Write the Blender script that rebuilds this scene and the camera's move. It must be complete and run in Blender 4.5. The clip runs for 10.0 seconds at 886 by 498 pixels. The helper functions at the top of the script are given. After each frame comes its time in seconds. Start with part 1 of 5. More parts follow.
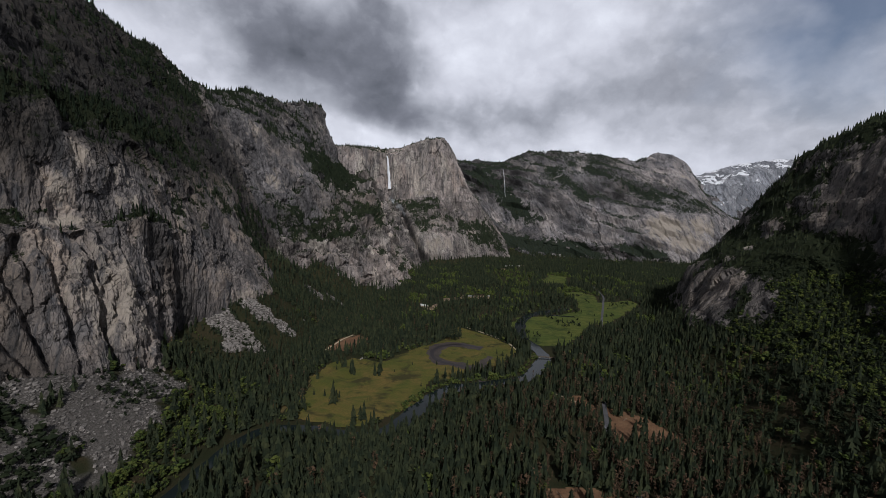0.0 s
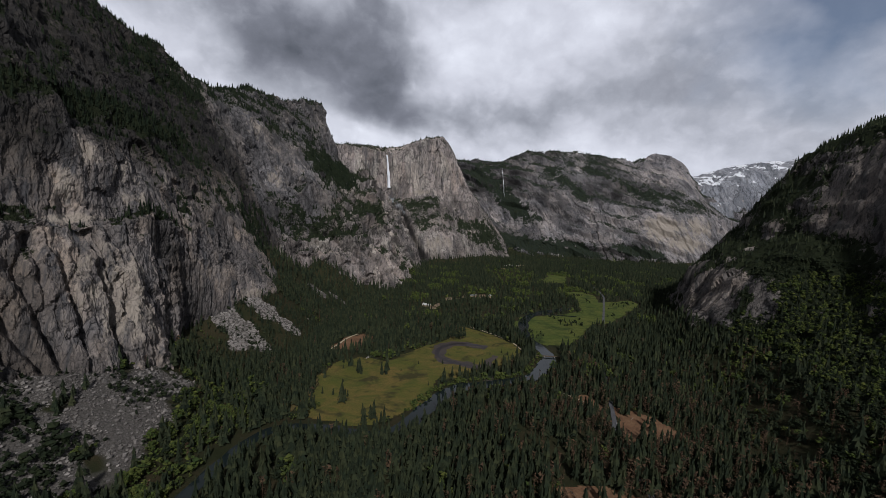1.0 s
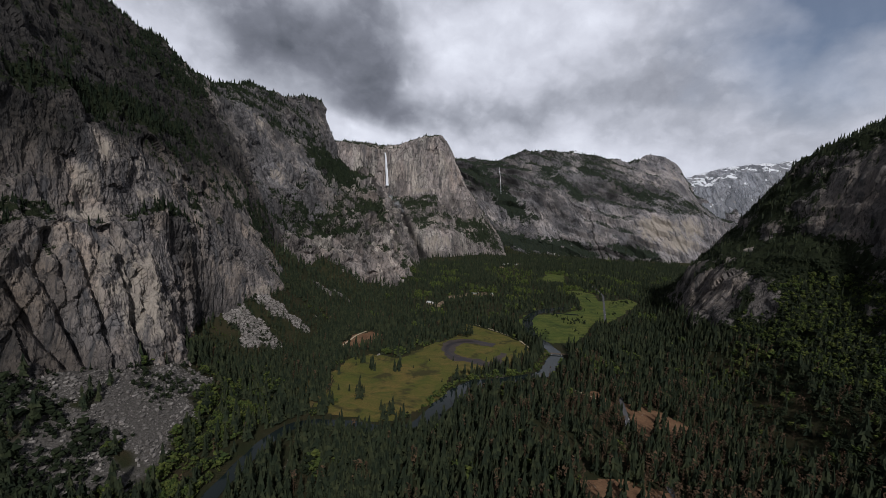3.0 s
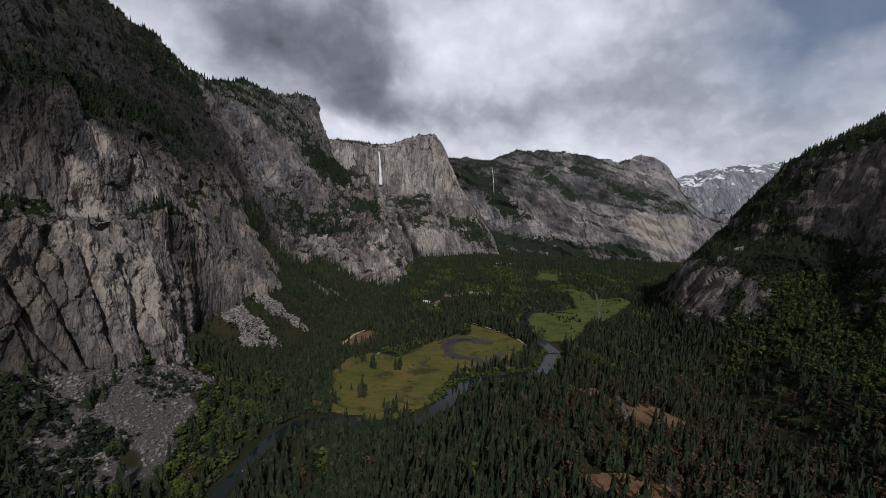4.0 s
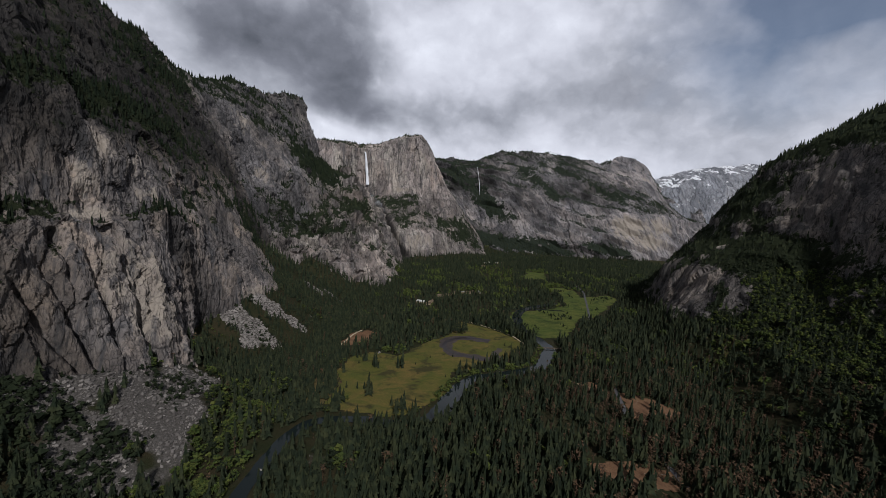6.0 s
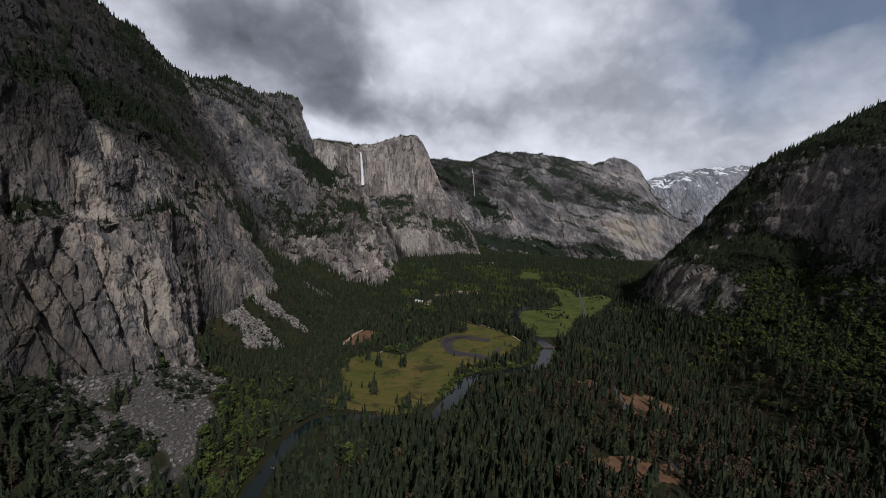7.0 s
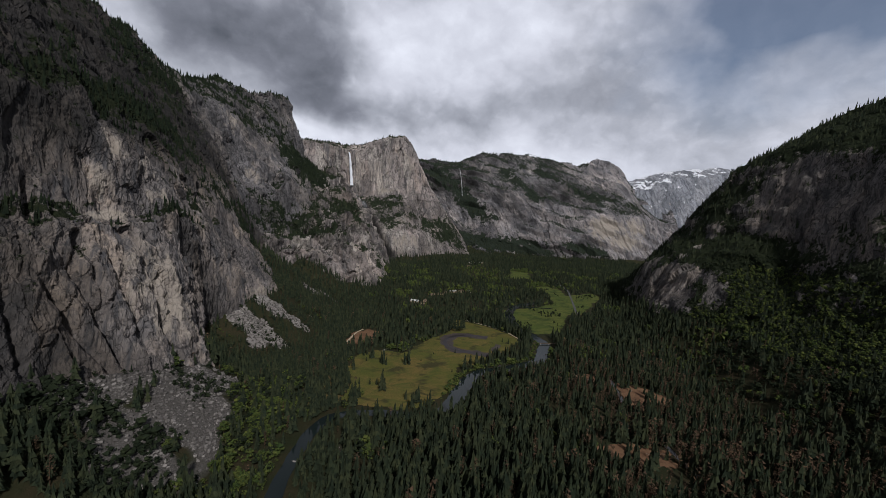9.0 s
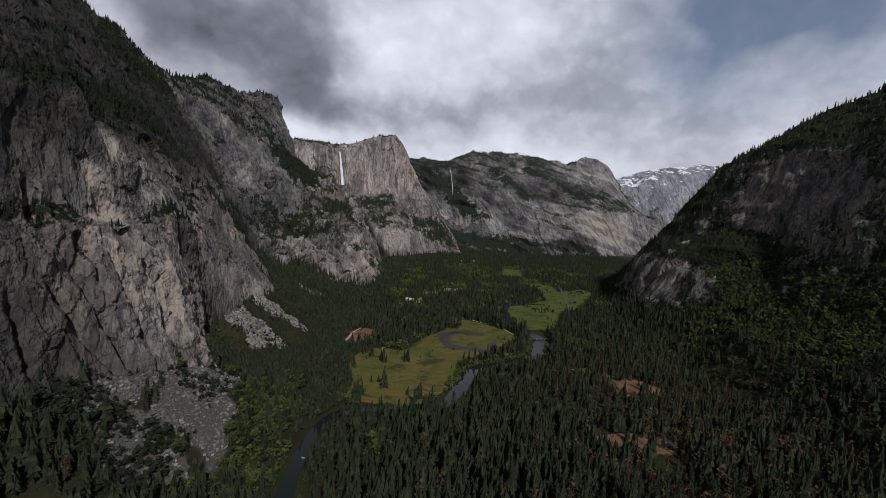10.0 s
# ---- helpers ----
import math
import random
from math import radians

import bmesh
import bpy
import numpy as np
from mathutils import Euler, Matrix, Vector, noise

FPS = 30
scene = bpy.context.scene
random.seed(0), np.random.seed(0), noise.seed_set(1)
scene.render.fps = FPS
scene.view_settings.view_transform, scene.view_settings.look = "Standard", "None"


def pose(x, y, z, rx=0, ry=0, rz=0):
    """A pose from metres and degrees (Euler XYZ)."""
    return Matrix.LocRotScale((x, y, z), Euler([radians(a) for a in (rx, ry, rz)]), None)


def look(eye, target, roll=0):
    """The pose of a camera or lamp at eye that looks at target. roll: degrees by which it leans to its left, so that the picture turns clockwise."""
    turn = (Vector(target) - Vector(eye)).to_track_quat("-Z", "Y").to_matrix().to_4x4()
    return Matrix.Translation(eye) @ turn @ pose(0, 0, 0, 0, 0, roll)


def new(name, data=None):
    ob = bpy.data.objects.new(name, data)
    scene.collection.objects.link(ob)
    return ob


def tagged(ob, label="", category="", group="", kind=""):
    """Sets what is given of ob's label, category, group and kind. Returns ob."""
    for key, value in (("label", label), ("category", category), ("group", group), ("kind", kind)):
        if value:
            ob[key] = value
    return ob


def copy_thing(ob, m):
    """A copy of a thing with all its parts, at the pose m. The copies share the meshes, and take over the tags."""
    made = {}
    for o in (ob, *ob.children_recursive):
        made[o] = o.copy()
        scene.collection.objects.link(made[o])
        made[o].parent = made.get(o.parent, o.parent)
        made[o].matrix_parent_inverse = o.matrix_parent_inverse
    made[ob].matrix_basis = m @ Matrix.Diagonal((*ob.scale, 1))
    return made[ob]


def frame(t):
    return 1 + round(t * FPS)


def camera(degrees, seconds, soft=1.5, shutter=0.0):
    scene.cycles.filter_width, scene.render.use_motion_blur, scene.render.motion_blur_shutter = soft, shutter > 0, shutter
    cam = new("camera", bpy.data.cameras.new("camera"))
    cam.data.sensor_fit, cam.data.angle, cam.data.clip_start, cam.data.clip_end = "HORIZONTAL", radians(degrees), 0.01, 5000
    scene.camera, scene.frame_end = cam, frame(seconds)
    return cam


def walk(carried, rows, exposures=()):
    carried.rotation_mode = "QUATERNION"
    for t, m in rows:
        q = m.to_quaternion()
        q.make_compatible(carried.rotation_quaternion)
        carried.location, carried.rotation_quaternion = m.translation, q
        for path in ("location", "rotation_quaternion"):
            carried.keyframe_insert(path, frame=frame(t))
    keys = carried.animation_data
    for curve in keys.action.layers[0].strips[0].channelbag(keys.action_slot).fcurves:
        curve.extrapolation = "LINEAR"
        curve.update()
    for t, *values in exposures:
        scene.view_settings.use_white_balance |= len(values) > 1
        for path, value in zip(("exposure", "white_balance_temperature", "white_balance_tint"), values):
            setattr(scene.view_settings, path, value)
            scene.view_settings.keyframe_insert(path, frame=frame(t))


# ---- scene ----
cam = camera(96.60, 10.0, soft=0.8)
PATH = [
    (0, (123.28, -39.95, 341.74), (155.34, 955.25, 249.20), 2.948),
    (0.5, (111.00, -40.33, 341.82), (147.24, 954.58, 247.87), 3.139),
    (1, (99.66, -41.21, 341.41), (141.59, 953.46, 247.20), 3.312),
    (1.5, (87.56, -42.42, 341.00), (135.94, 951.93, 246.60), 3.492),
    (2, (76.29, -44.63, 341.25), (127.22, 949.46, 245.41), 3.599),
    (2.5, (65.35, -46.42, 340.93), (120.48, 947.34, 243.96), 3.734),
    (4, (34.58, -52.97, 339.06), (119.91, 938.56, 241.13), 3.990),
    (4.5, (24.39, -55.30, 338.54), (123.55, 935.00, 241.25), 4.021),
    (5, (14.82, -58.29, 337.90), (125.06, 930.92, 241.43), 3.998),
    (5.5, (3.85, -61.02, 337.61), (124.29, 927.07, 241.78), 3.986),
    (7, (-29.49, -71.62, 337.02), (119.63, 912.83, 244.21), 3.990),
    (7.5, (-40.74, -76.10, 337.62), (117.43, 906.98, 245.29), 4.125),
    (8, (-51.86, -80.77, 336.85), (116.56, 900.74, 245.94), 4.163),
    (8.5, (-63.23, -85.04, 337.07), (115.09, 894.82, 247.25), 4.190),
    (9, (-74.34, -88.72, 336.15), (115.13, 889.07, 246.54), 4.085),
    (9.5, (-85.24, -92.93, 335.00), (117.54, 882.15, 244.99), 3.808),
    (10, (-95.60, -96.89, 334.84), (120.69, 875.19, 243.89), 3.545),
]
walk(cam, [(t, look(eye, target, roll)) for t, eye, target, roll in PATH], [(0, -0.07, 6060, 12), (10, -0.03, 6060, 12)])

# world: broken overcast over a clear sky, and one soft sun
SUN_EL, SUN_AZ = 41.0, 172.0          # azimuth clockwise from +y
sun_dir = Vector((math.sin(radians(SUN_AZ)) * math.cos(radians(SUN_EL)), math.cos(radians(SUN_AZ)) * math.cos(radians(SUN_EL)), math.sin(radians(SUN_EL))))
sun = new("sun", bpy.data.lights.new("sun", "SUN"))
sun.data.energy, sun.data.angle, sun.data.color = 2.6, radians(4), (1.0, 0.95, 0.88)
sun.matrix_world = look(sun_dir * 1000, (0, 0, 0))


class Nodes:
    """A short way to write node trees."""

    def __init__(self, tree):
        self.tree = tree
        tree.nodes.clear()

    def add(self, kind, links=()):
        node = self.tree.nodes.new(kind)
        for key, value in dict(links).items():
            self.put(node, key, value)
        return node

    def put(self, node, key, value):
        socket = node.inputs[key]
        if isinstance(value, bpy.types.NodeSocket):
            self.tree.links.new(value, socket)
        elif isinstance(value, bpy.types.Node):
            self.tree.links.new(value.outputs[0], socket)
        elif isinstance(value, tuple) and socket.type == "RGBA" and len(value) == 3:
            socket.default_value = (*value, 1)
        else:
            socket.default_value = value

    def math(self, operation, a, b=0.0, c=0.0):
        node = self.add("ShaderNodeMath", {0: a, 1: b, 2: c})
        node.operation = operation
        return node.outputs[0]

    def noise(self, vector, scale, detail=4.0, rough=0.55, distortion=0.0):
        return self.add("ShaderNodeTexNoise", {"Vector": vector, "Scale": scale, "Detail": detail, "Roughness": rough, "Distortion": distortion}).outputs[0]

    def stretch(self, vector, x, y, z, rot=(0, 0, 0)):
        return self.add("ShaderNodeMapping", {"Vector": vector, "Scale": (x, y, z), "Rotation": rot}).outputs[0]

    def ramp(self, value, stops, ease="LINEAR"):
        node = self.add("ShaderNodeValToRGB", {0: value})
        node.color_ramp.interpolation = ease
        while len(node.color_ramp.elements) < len(stops):
            node.color_ramp.elements.new(0.5)
        for e, (at, col) in zip(node.color_ramp.elements, stops):
            e.position = at
            e.color = (*(col if isinstance(col, tuple) else (col,) * 3), 1)
        return node.outputs[0]

    def mix(self, fac, a, b, how="MIX"):
        node = self.add("ShaderNodeMix")
        node.data_type, node.blend_type = "RGBA", how
        self.put(node, 0, fac)
        for at, v in ((6, a), (7, b)):
            self.put(node, at, (*v, 1) if isinstance(v, tuple) else v)
        return node.outputs[2]


world = bpy.data.worlds.new("sky")
scene.world = world
world.use_nodes = True
w = Nodes(world.node_tree)
at = w.add("ShaderNodeTexCoord").outputs["Generated"]
part_xyz = w.add("ShaderNodeSeparateXYZ", {0: at})
dx, dy, dz = part_xyz.outputs
sky = w.add("ShaderNodeTexSky")
sky.sky_type, sky.sun_disc, sky.sun_elevation, sky.sun_rotation = "NISHITA", False, radians(SUN_EL), radians(SUN_AZ)
clear = w.add("ShaderNodeVectorMath", {0: sky.outputs[0]})
clear.operation = "SCALE"
clear.inputs["Scale"].default_value = 0.06
puffs = w.stretch(at, 1.0, 1.0, 1.25)
sway = w.math("SUBTRACT", w.noise(puffs, 4.5, 4, 0.5), 0.5)
heave = w.math("SUBTRACT", w.noise(w.stretch(puffs, 1, 1, 1, (0.7, 0.4, 1.9)), 4.5, 4, 0.5), 0.5)
turn = w.math("ADD", w.math("MULTIPLY", w.math("ARCTAN2", dx, dy), 180 / math.pi), w.math("MULTIPLY", sway, 22.0))
lift = w.math("ADD", w.math("MULTIPLY", w.math("ARCSINE", dz), 180 / math.pi), w.math("MULTIPLY", heave, 13.0))


def bank_of_cloud(az, el, wide, high):
    """A soft mass in the sky round an azimuth and height in degrees."""
    a, e = w.math("DIVIDE", w.math("SUBTRACT", turn, az), wide), w.math("DIVIDE", w.math("SUBTRACT", lift, el), high)
    return w.math("EXPONENT", w.math("MULTIPLY", w.math("ADD", w.math("MULTIPLY", a, a), w.math("MULTIPLY", e, e)), -1.0))


swirl = w.add("ShaderNodeTexNoise", {"Vector": puffs, "Scale": 7.0, "Detail": 6.0, "Roughness": 0.6}).outputs[1]
bent = w.add("ShaderNodeVectorMath", {0: swirl, 1: (0.16, 0.16, 0.10), 2: puffs})
bent.operation = "MULTIPLY_ADD"
value = w.math("MULTIPLY", w.math("SUBTRACT", w.noise(puffs, 3.2, 6, 0.55), 0.5), 0.34)
for scale, much in ((7.5, 0.24), (16.0, 0.17), (31.0, 0.09)):
    lobe = w.add("ShaderNodeTexVoronoi", {"Vector": bent, "Scale": scale})
    lobe.feature = "SMOOTH_F1"
    lobe.inputs["Smoothness"].default_value = 0.75
    value = w.math("ADD", value, w.math("MULTIPLY", w.math("SUBTRACT", 0.42, lobe.outputs["Distance"]), much))
value = w.math("ADD", value, w.math("MULTIPLY", w.math("SUBTRACT", w.noise(bent, 24.0, 6, 0.6), 0.5), 0.16))
value = w.math("ADD", value, 0.79)
for az, el, wide, high, much in ((-16, 19.5, 11, 5.5, -0.42), (-7, 14.5, 7, 4, -0.34), (-8, 22, 7, 5, -0.22), (-27, 23, 8, 6, -0.28), (0, 13.0, 6, 2.6, -0.24), (-8, 9.5, 9, 2.2, 0.18), (11, 14.5, 8, 3.0, -0.20), (21, 15.5, 7, 3.2, -0.15), (29, 18.0, 6, 3, -0.10), (5, 21, 5, 4, 0.16), (18, 24, 10, 5, 0.12), (22, 9.0, 12, 2, 0.10), (41, 13, 13, 6, -0.14), (33, 22, 7, 4, -0.12)):
    value = w.math("ADD", value, w.math("MULTIPLY", bank_of_cloud(az, el, wide, high), much))
# unseen sky behind and overhead darkened to weaken its fill light
value = w.math("SUBTRACT", value, w.ramp(w.math("MULTIPLY", dy, -1.0), [(0.0, 0.0), (0.6, 0.32)]))
value = w.math("SUBTRACT", value, w.ramp(dz, [(0.45, 0.0), (0.7, 0.6)]))
cloud = w.ramp(value, [(0.08, (0.10, 0.108, 0.125)), (0.34, (0.225, 0.232, 0.26)), (0.56, (0.41, 0.418, 0.45)), (0.78, (0.66, 0.662, 0.70)), (1.0, (0.86, 0.865, 0.90))])
open_sky = w.math("MULTIPLY", bank_of_cloud(51, 23.5, 18, 10), 1.3)
ragged = w.math("ADD", open_sky, w.math("MULTIPLY", w.math("SUBTRACT", w.noise(puffs, 5.0, 6, 0.6, 0.3), 0.5), 0.5))
colour = w.mix(w.ramp(ragged, [(0.25, 0.0), (0.95, 0.85)]), cloud, clear.outputs[0])
w.add("ShaderNodeOutputWorld", {0: w.add("ShaderNodeBackground", {"Color": colour, "Strength": 1.0})})


# ---- noise on arrays ----
def lattice(ix, iy, iz, seed):
    h = (ix.astype(np.int64) * 374761393 + iy.astype(np.int64) * 668265263 + iz.astype(np.int64) * 2147483647 + seed * 974634777) & 0xFFFFFFFF
    h = ((h ^ (h >> 13)) * 1274126177) & 0xFFFFFFFF
    h = ((h ^ (h >> 16)) * 2246822519) & 0xFFFFFFFF
    return ((h ^ (h >> 15)) & 0xFFFFFF) / float(0xFFFFFF)


def bumps(p, seed=0):
    """Smooth value noise from -1 to 1 at points (n, 3)."""
    q = np.floor(p)
    f = p - q
    f = f * f * f * (f * (f * 6 - 15) + 10)
    i = q.astype(np.int64)
    out = 0
    for a in (0, 1):
        for b in (0, 1):
            for c in (0, 1):
                wgt = (f[:, 0] if a else 1 - f[:, 0]) * (f[:, 1] if b else 1 - f[:, 1]) * (f[:, 2] if c else 1 - f[:, 2])
                out = out + wgt * lattice(i[:, 0] + a, i[:, 1] + b, i[:, 2] + c, seed)
    return out * 2 - 1


def fbm(p, octaves=4, gain=0.5, seed=0, ridged=False):
    total, amp, norm = 0, 1.0, 0.0
    for n in range(octaves):
        v = bumps(p * 2.03 ** n + 17.3 * n, seed + n)
        total = total + amp * ((1 - 2 * np.abs(v)) if ridged else v)
        norm += amp
        amp *= gain
    return total / norm


def cells(p, seed=0):
    """Blocks: the nearest of scattered centres, as its offset, four random numbers and the gap to the next block."""
    q = np.floor(p).astype(np.int64)
    f1, f2 = np.full(len(p), 9.0), np.full(len(p), 9.0)
    off, rnd = np.zeros_like(p), np.zeros((len(p), 4))
    for a in (-1, 0, 1):
        for b in (-1, 0, 1):
            for c in (-1, 0, 1):
                i, j, k = q[:, 0] + a, q[:, 1] + b, q[:, 2] + c
                d = p - np.stack([i + lattice(i, j, k, seed), j + lattice(i, j, k, seed + 1), k + lattice(i, j, k, seed + 2)], 1)
                r = np.linalg.norm(d, axis=1)
                near = r < f1
                f2 = np.where(near, f1, np.minimum(f2, r))
                f1 = np.where(near, r, f1)
                off[near] = d[near]
                for m in range(4):
                    rnd[near, m] = lattice(i[near], j[near], k[near], seed + 3 + m)
    return off, rnd * 2 - 1, f2 - f1


def slabs(p, seed=0, tilt=1.0, crack=0.06):
    """Angular blocks, each set back and tilted its own way, with a groove between."""
    off, rnd, gap = cells(p + 0.25 * np.stack([bumps(p * 1.7, seed + 50), bumps(p * 1.7, seed + 51), bumps(p * 1.7, seed + 52)], 1), seed)
    return 0.8 * rnd[:, 0] + tilt * (off * rnd[:, 1:]).sum(1), np.exp(-(gap / crack) ** 2)


# ---- meshes from arrays ----
def mesh_from(name, verts, faces, material, smooth=False):
    """faces: (n, 3) or (n, 4) array."""
    me = bpy.data.meshes.new(name)
    verts, faces = np.asarray(verts, np.float32), np.asarray(faces, np.int32)
    k = faces.shape[1]
    me.vertices.add(len(verts))
    me.vertices.foreach_set("co", verts.ravel())
    me.loops.add(faces.size)
    me.loops.foreach_set("vertex_index", faces.ravel())
    me.polygons.add(len(faces))
    me.polygons.foreach_set("loop_start", np.arange(0, faces.size, k, dtype=np.int32))
    me.polygons.foreach_set("use_smooth", np.full(len(faces), smooth))
    me.update(calc_edges=True)
    me.materials.append(material)
    return me


def grid_faces(nu, nv):
    a = (np.arange(nu - 1)[:, None] * nv + np.arange(nv - 1)[None]).ravel()
    return np.stack([a, a + nv, a + nv + 1, a + 1], 1)


def spline(points, n, focus=None):
    """Catmull-Rom along axis 0, n samples evenly spaced by the length of the mean line, or closer within the focus (from, to, share)."""
    p = np.asarray(points, float)
    s = len(p)
    q = np.concatenate([2 * p[:1] - p[1:2], p, 2 * p[-1:] - p[-2:-1]])
    t = np.linspace(0, s - 1, 40 * s)
    i = np.minimum(t.astype(int), s - 2)
    f = (t - i).reshape((-1,) + (1,) * (p.ndim - 1))
    a, b, c, d = q[i], q[i + 1], q[i + 2], q[i + 3]
    out = 0.5 * (2 * b + (c - a) * f + (2 * a - 5 * b + 4 * c - d) * f ** 2 + (3 * b - a - 3 * c + d) * f ** 3)
    line = out.reshape(len(t), -1, p.shape[-1]).mean(1)
    far = np.r_[0, np.cumsum(np.linalg.norm(np.diff(line, axis=0), axis=1))]
    run = np.linspace(0, 1, n)
    if focus:
        a0, b0, share = focus
        run = np.interp(run, [0, (1 - share) * a0 / (1 - b0 + a0), (1 - share) * a0 / (1 - b0 + a0) + share, 1], [0, a0, b0, 1])
    want = np.interp(run * far[-1], far, np.arange(len(t)))
    j = np.minimum(want.astype(int), len(t) - 2)
    g = (want - j).reshape((-1,) + (1,) * (p.ndim - 1))
    return out[j] * (1 - g) + out[j + 1] * g

# ---- materials ----
def surface(name):
    mat = bpy.data.materials.new(name)
    mat.use_nodes = True
    return mat, Nodes(mat.node_tree)


def finish(n, colour, rough, height=None, strength=0.6, distance=2.0, **more):
    inputs = {"Base Color": colour, "Roughness": rough, "Specular IOR Level": 0.5 if rough < 0.6 else 0.08, **more}
    if height is not None:
        inputs["Normal"] = n.add("ShaderNodeBump", {"Height": height, "Strength": strength, "Distance": distance}).outputs[0]
    n.add("ShaderNodeOutputMaterial", {0: n.add("ShaderNodeBsdfPrincipled", inputs).outputs[0]})


def rock(name, tone, warm, dark, green, lean=(0, 0), fine=1.0, snow=0.0):
    """Jointed granite: tone, warm stains, dark water streaks, and scrub where it is flat enough to root."""
    mat, n = surface(name)
    geo = n.add("ShaderNodeNewGeometry")
    where = geo.outputs["Position"]
    wide = n.noise(where, 0.006, 4, 0.6)
    mid = n.noise(where, 0.03 * fine, 8, 0.65, 0.6)
    turned = n.stretch(where, 1, 1, 1, (lean[0], lean[1], 0))
    streak = n.noise(n.stretch(turned, 0.045 * fine, 0.045 * fine, 0.004 * fine), 1.0, 8, 0.66, 0.25)
    thin = n.noise(n.stretch(turned, 0.20 * fine, 0.20 * fine, 0.016 * fine), 1.0, 7, 0.7, 0.3)
    grain = n.noise(n.stretch(turned, 0.42 * fine, 0.42 * fine, 0.2 * fine), 1.0, 8, 0.75)
    speck = n.noise(where, 0.11 * fine, 9, 0.78, 0.3)
    bend = n.add("ShaderNodeVectorMath", {0: n.add("ShaderNodeTexNoise", {"Vector": where, "Scale": 0.035 * fine, "Detail": 5.0, "Roughness": 0.6}).outputs[1], 1: (-0.5, -0.5, -0.5)})
    bend.operation = "ADD"

    def blocky(x, z, sway):
        """Slabs between joints: a tone for each slab, and how near the joint is."""
        moved = n.add("ShaderNodeVectorMath", {0: bend, 1: (sway, sway, sway * 0.5), 2: n.stretch(turned, x * fine, x * fine, z * fine)})
        moved.operation = "MULTIPLY_ADD"
        slab = n.add("ShaderNodeTexVoronoi", {"Vector": moved, "Scale": 1.0})
        edge = n.add("ShaderNodeTexVoronoi", {"Vector": moved, "Scale": 1.0})
        edge.feature = "DISTANCE_TO_EDGE"
        return n.add("ShaderNodeSeparateXYZ", {0: slab.outputs["Color"]}).outputs[0], edge.outputs["Distance"]

    broad, joint = blocky(0.030, 0.0075, 0.8)
    small, seam = blocky(0.095, 0.030, 1.3)
    base = n.mix(n.ramp(mid, [(0.34, 0.0), (0.66, 1.0)]), tuple(c * 0.72 for c in tone), tone)
    base = n.mix(n.ramp(wide, [(0.46, 0.0), (0.60, 0.8)]), base, warm)
    base = n.mix(n.ramp(broad, [(0.0, 0.75), (0.45, 0.0)]), base, tuple(c * 0.5 for c in tone))
    base = n.mix(n.ramp(broad, [(0.6, 0.0), (1.0, 0.55)]), base, tuple(min(0.6, c * 1.4) for c in warm))
    base = n.mix(n.ramp(n.noise(n.stretch(turned, 0.02 * fine, 0.02 * fine, 0.007 * fine), 1.0, 6, 0.6, 0.8), [(0.52, 0.0), (0.68, 0.7)]), base, tuple(min(0.6, c * 1.45) for c in tone))
    base = n.mix(n.ramp(small, [(0.0, 0.55), (0.5, 0.0)]), base, tuple(c * 0.45 for c in tone))
    base = n.mix(n.ramp(streak, [(0.37, 0.95), (0.50, 0.0)]), base, dark)
    base = n.mix(n.ramp(thin, [(0.36, 0.9), (0.46, 0.0)]), base, tuple(c * 0.5 for c in dark))
    base = n.mix(n.ramp(speck, [(0.37, 0.75), (0.47, 0.0)]), base, tuple(c * 0.5 for c in dark))
    base = n.mix(n.ramp(grain, [(0.36, 0.6), (0.52, 0.0)]), base, tuple(c * 0.35 for c in tone))
    base = n.mix(n.ramp(grain, [(0.58, 0.0), (0.75, 0.4)]), base, tuple(min(0.62, c * 1.5) for c in tone))
    gap = n.math("MULTIPLY", n.ramp(joint, [(0.0, 0.8), (0.04, 0.0)]), n.ramp(mid, [(0.42, 0.0), (0.56, 1.0)]))
    hair = n.math("MULTIPLY", n.ramp(seam, [(0.0, 0.8), (0.055, 0.0)]), n.ramp(wide, [(0.44, 1.0), (0.56, 0.15)]))
    base = n.mix(n.math("MAXIMUM", gap, hair), base, tuple(c * 0.3 for c in dark))
    # lichen mask that also carries painted shade; its colour is deeper than lichen alone
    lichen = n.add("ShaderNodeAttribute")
    lichen.attribute_name = "age_shade"
    crust_shade = n.math("MULTIPLY", lichen.outputs["Fac"], n.ramp(mid, [(0.35, 1.0), (0.75, 0.8)]))
    base = n.mix(crust_shade, base, n.mix(grain, (0.009, 0.0092, 0.0092), (0.034, 0.0325, 0.031)))
    slope = n.add("ShaderNodeSeparateXYZ", {0: geo.outputs["Normal"]}).outputs[2]
    rooted = n.add("ShaderNodeAttribute")
    rooted.attribute_name = "scrub"
    leafy = n.math("ADD", rooted.outputs["Fac"], n.math("MULTIPLY", n.math("SUBTRACT", n.noise(where, 0.10, 7, 0.75), 0.5), 2.2))
    base = n.mix(n.ramp(leafy, [(0.42, 0.0), (0.58, 1.0)]), base, n.mix(grain, tuple(c * 0.5 for c in green), green))
    pale = n.add("ShaderNodeAttribute")
    pale.attribute_name = "scar"
    fresh = n.math("ADD", pale.outputs["Fac"], n.math("MULTIPLY", n.math("SUBTRACT", n.noise(n.stretch(turned, 0.06 * fine, 0.06 * fine, 0.016 * fine), 1.0, 8, 0.72, 0.3), 0.5), 2.4))
    base = n.mix(n.ramp(fresh, [(0.45, 0.0), (0.8, 0.85)]), base, n.mix(grain, (0.28, 0.24, 0.197), (0.43, 0.384, 0.328)))
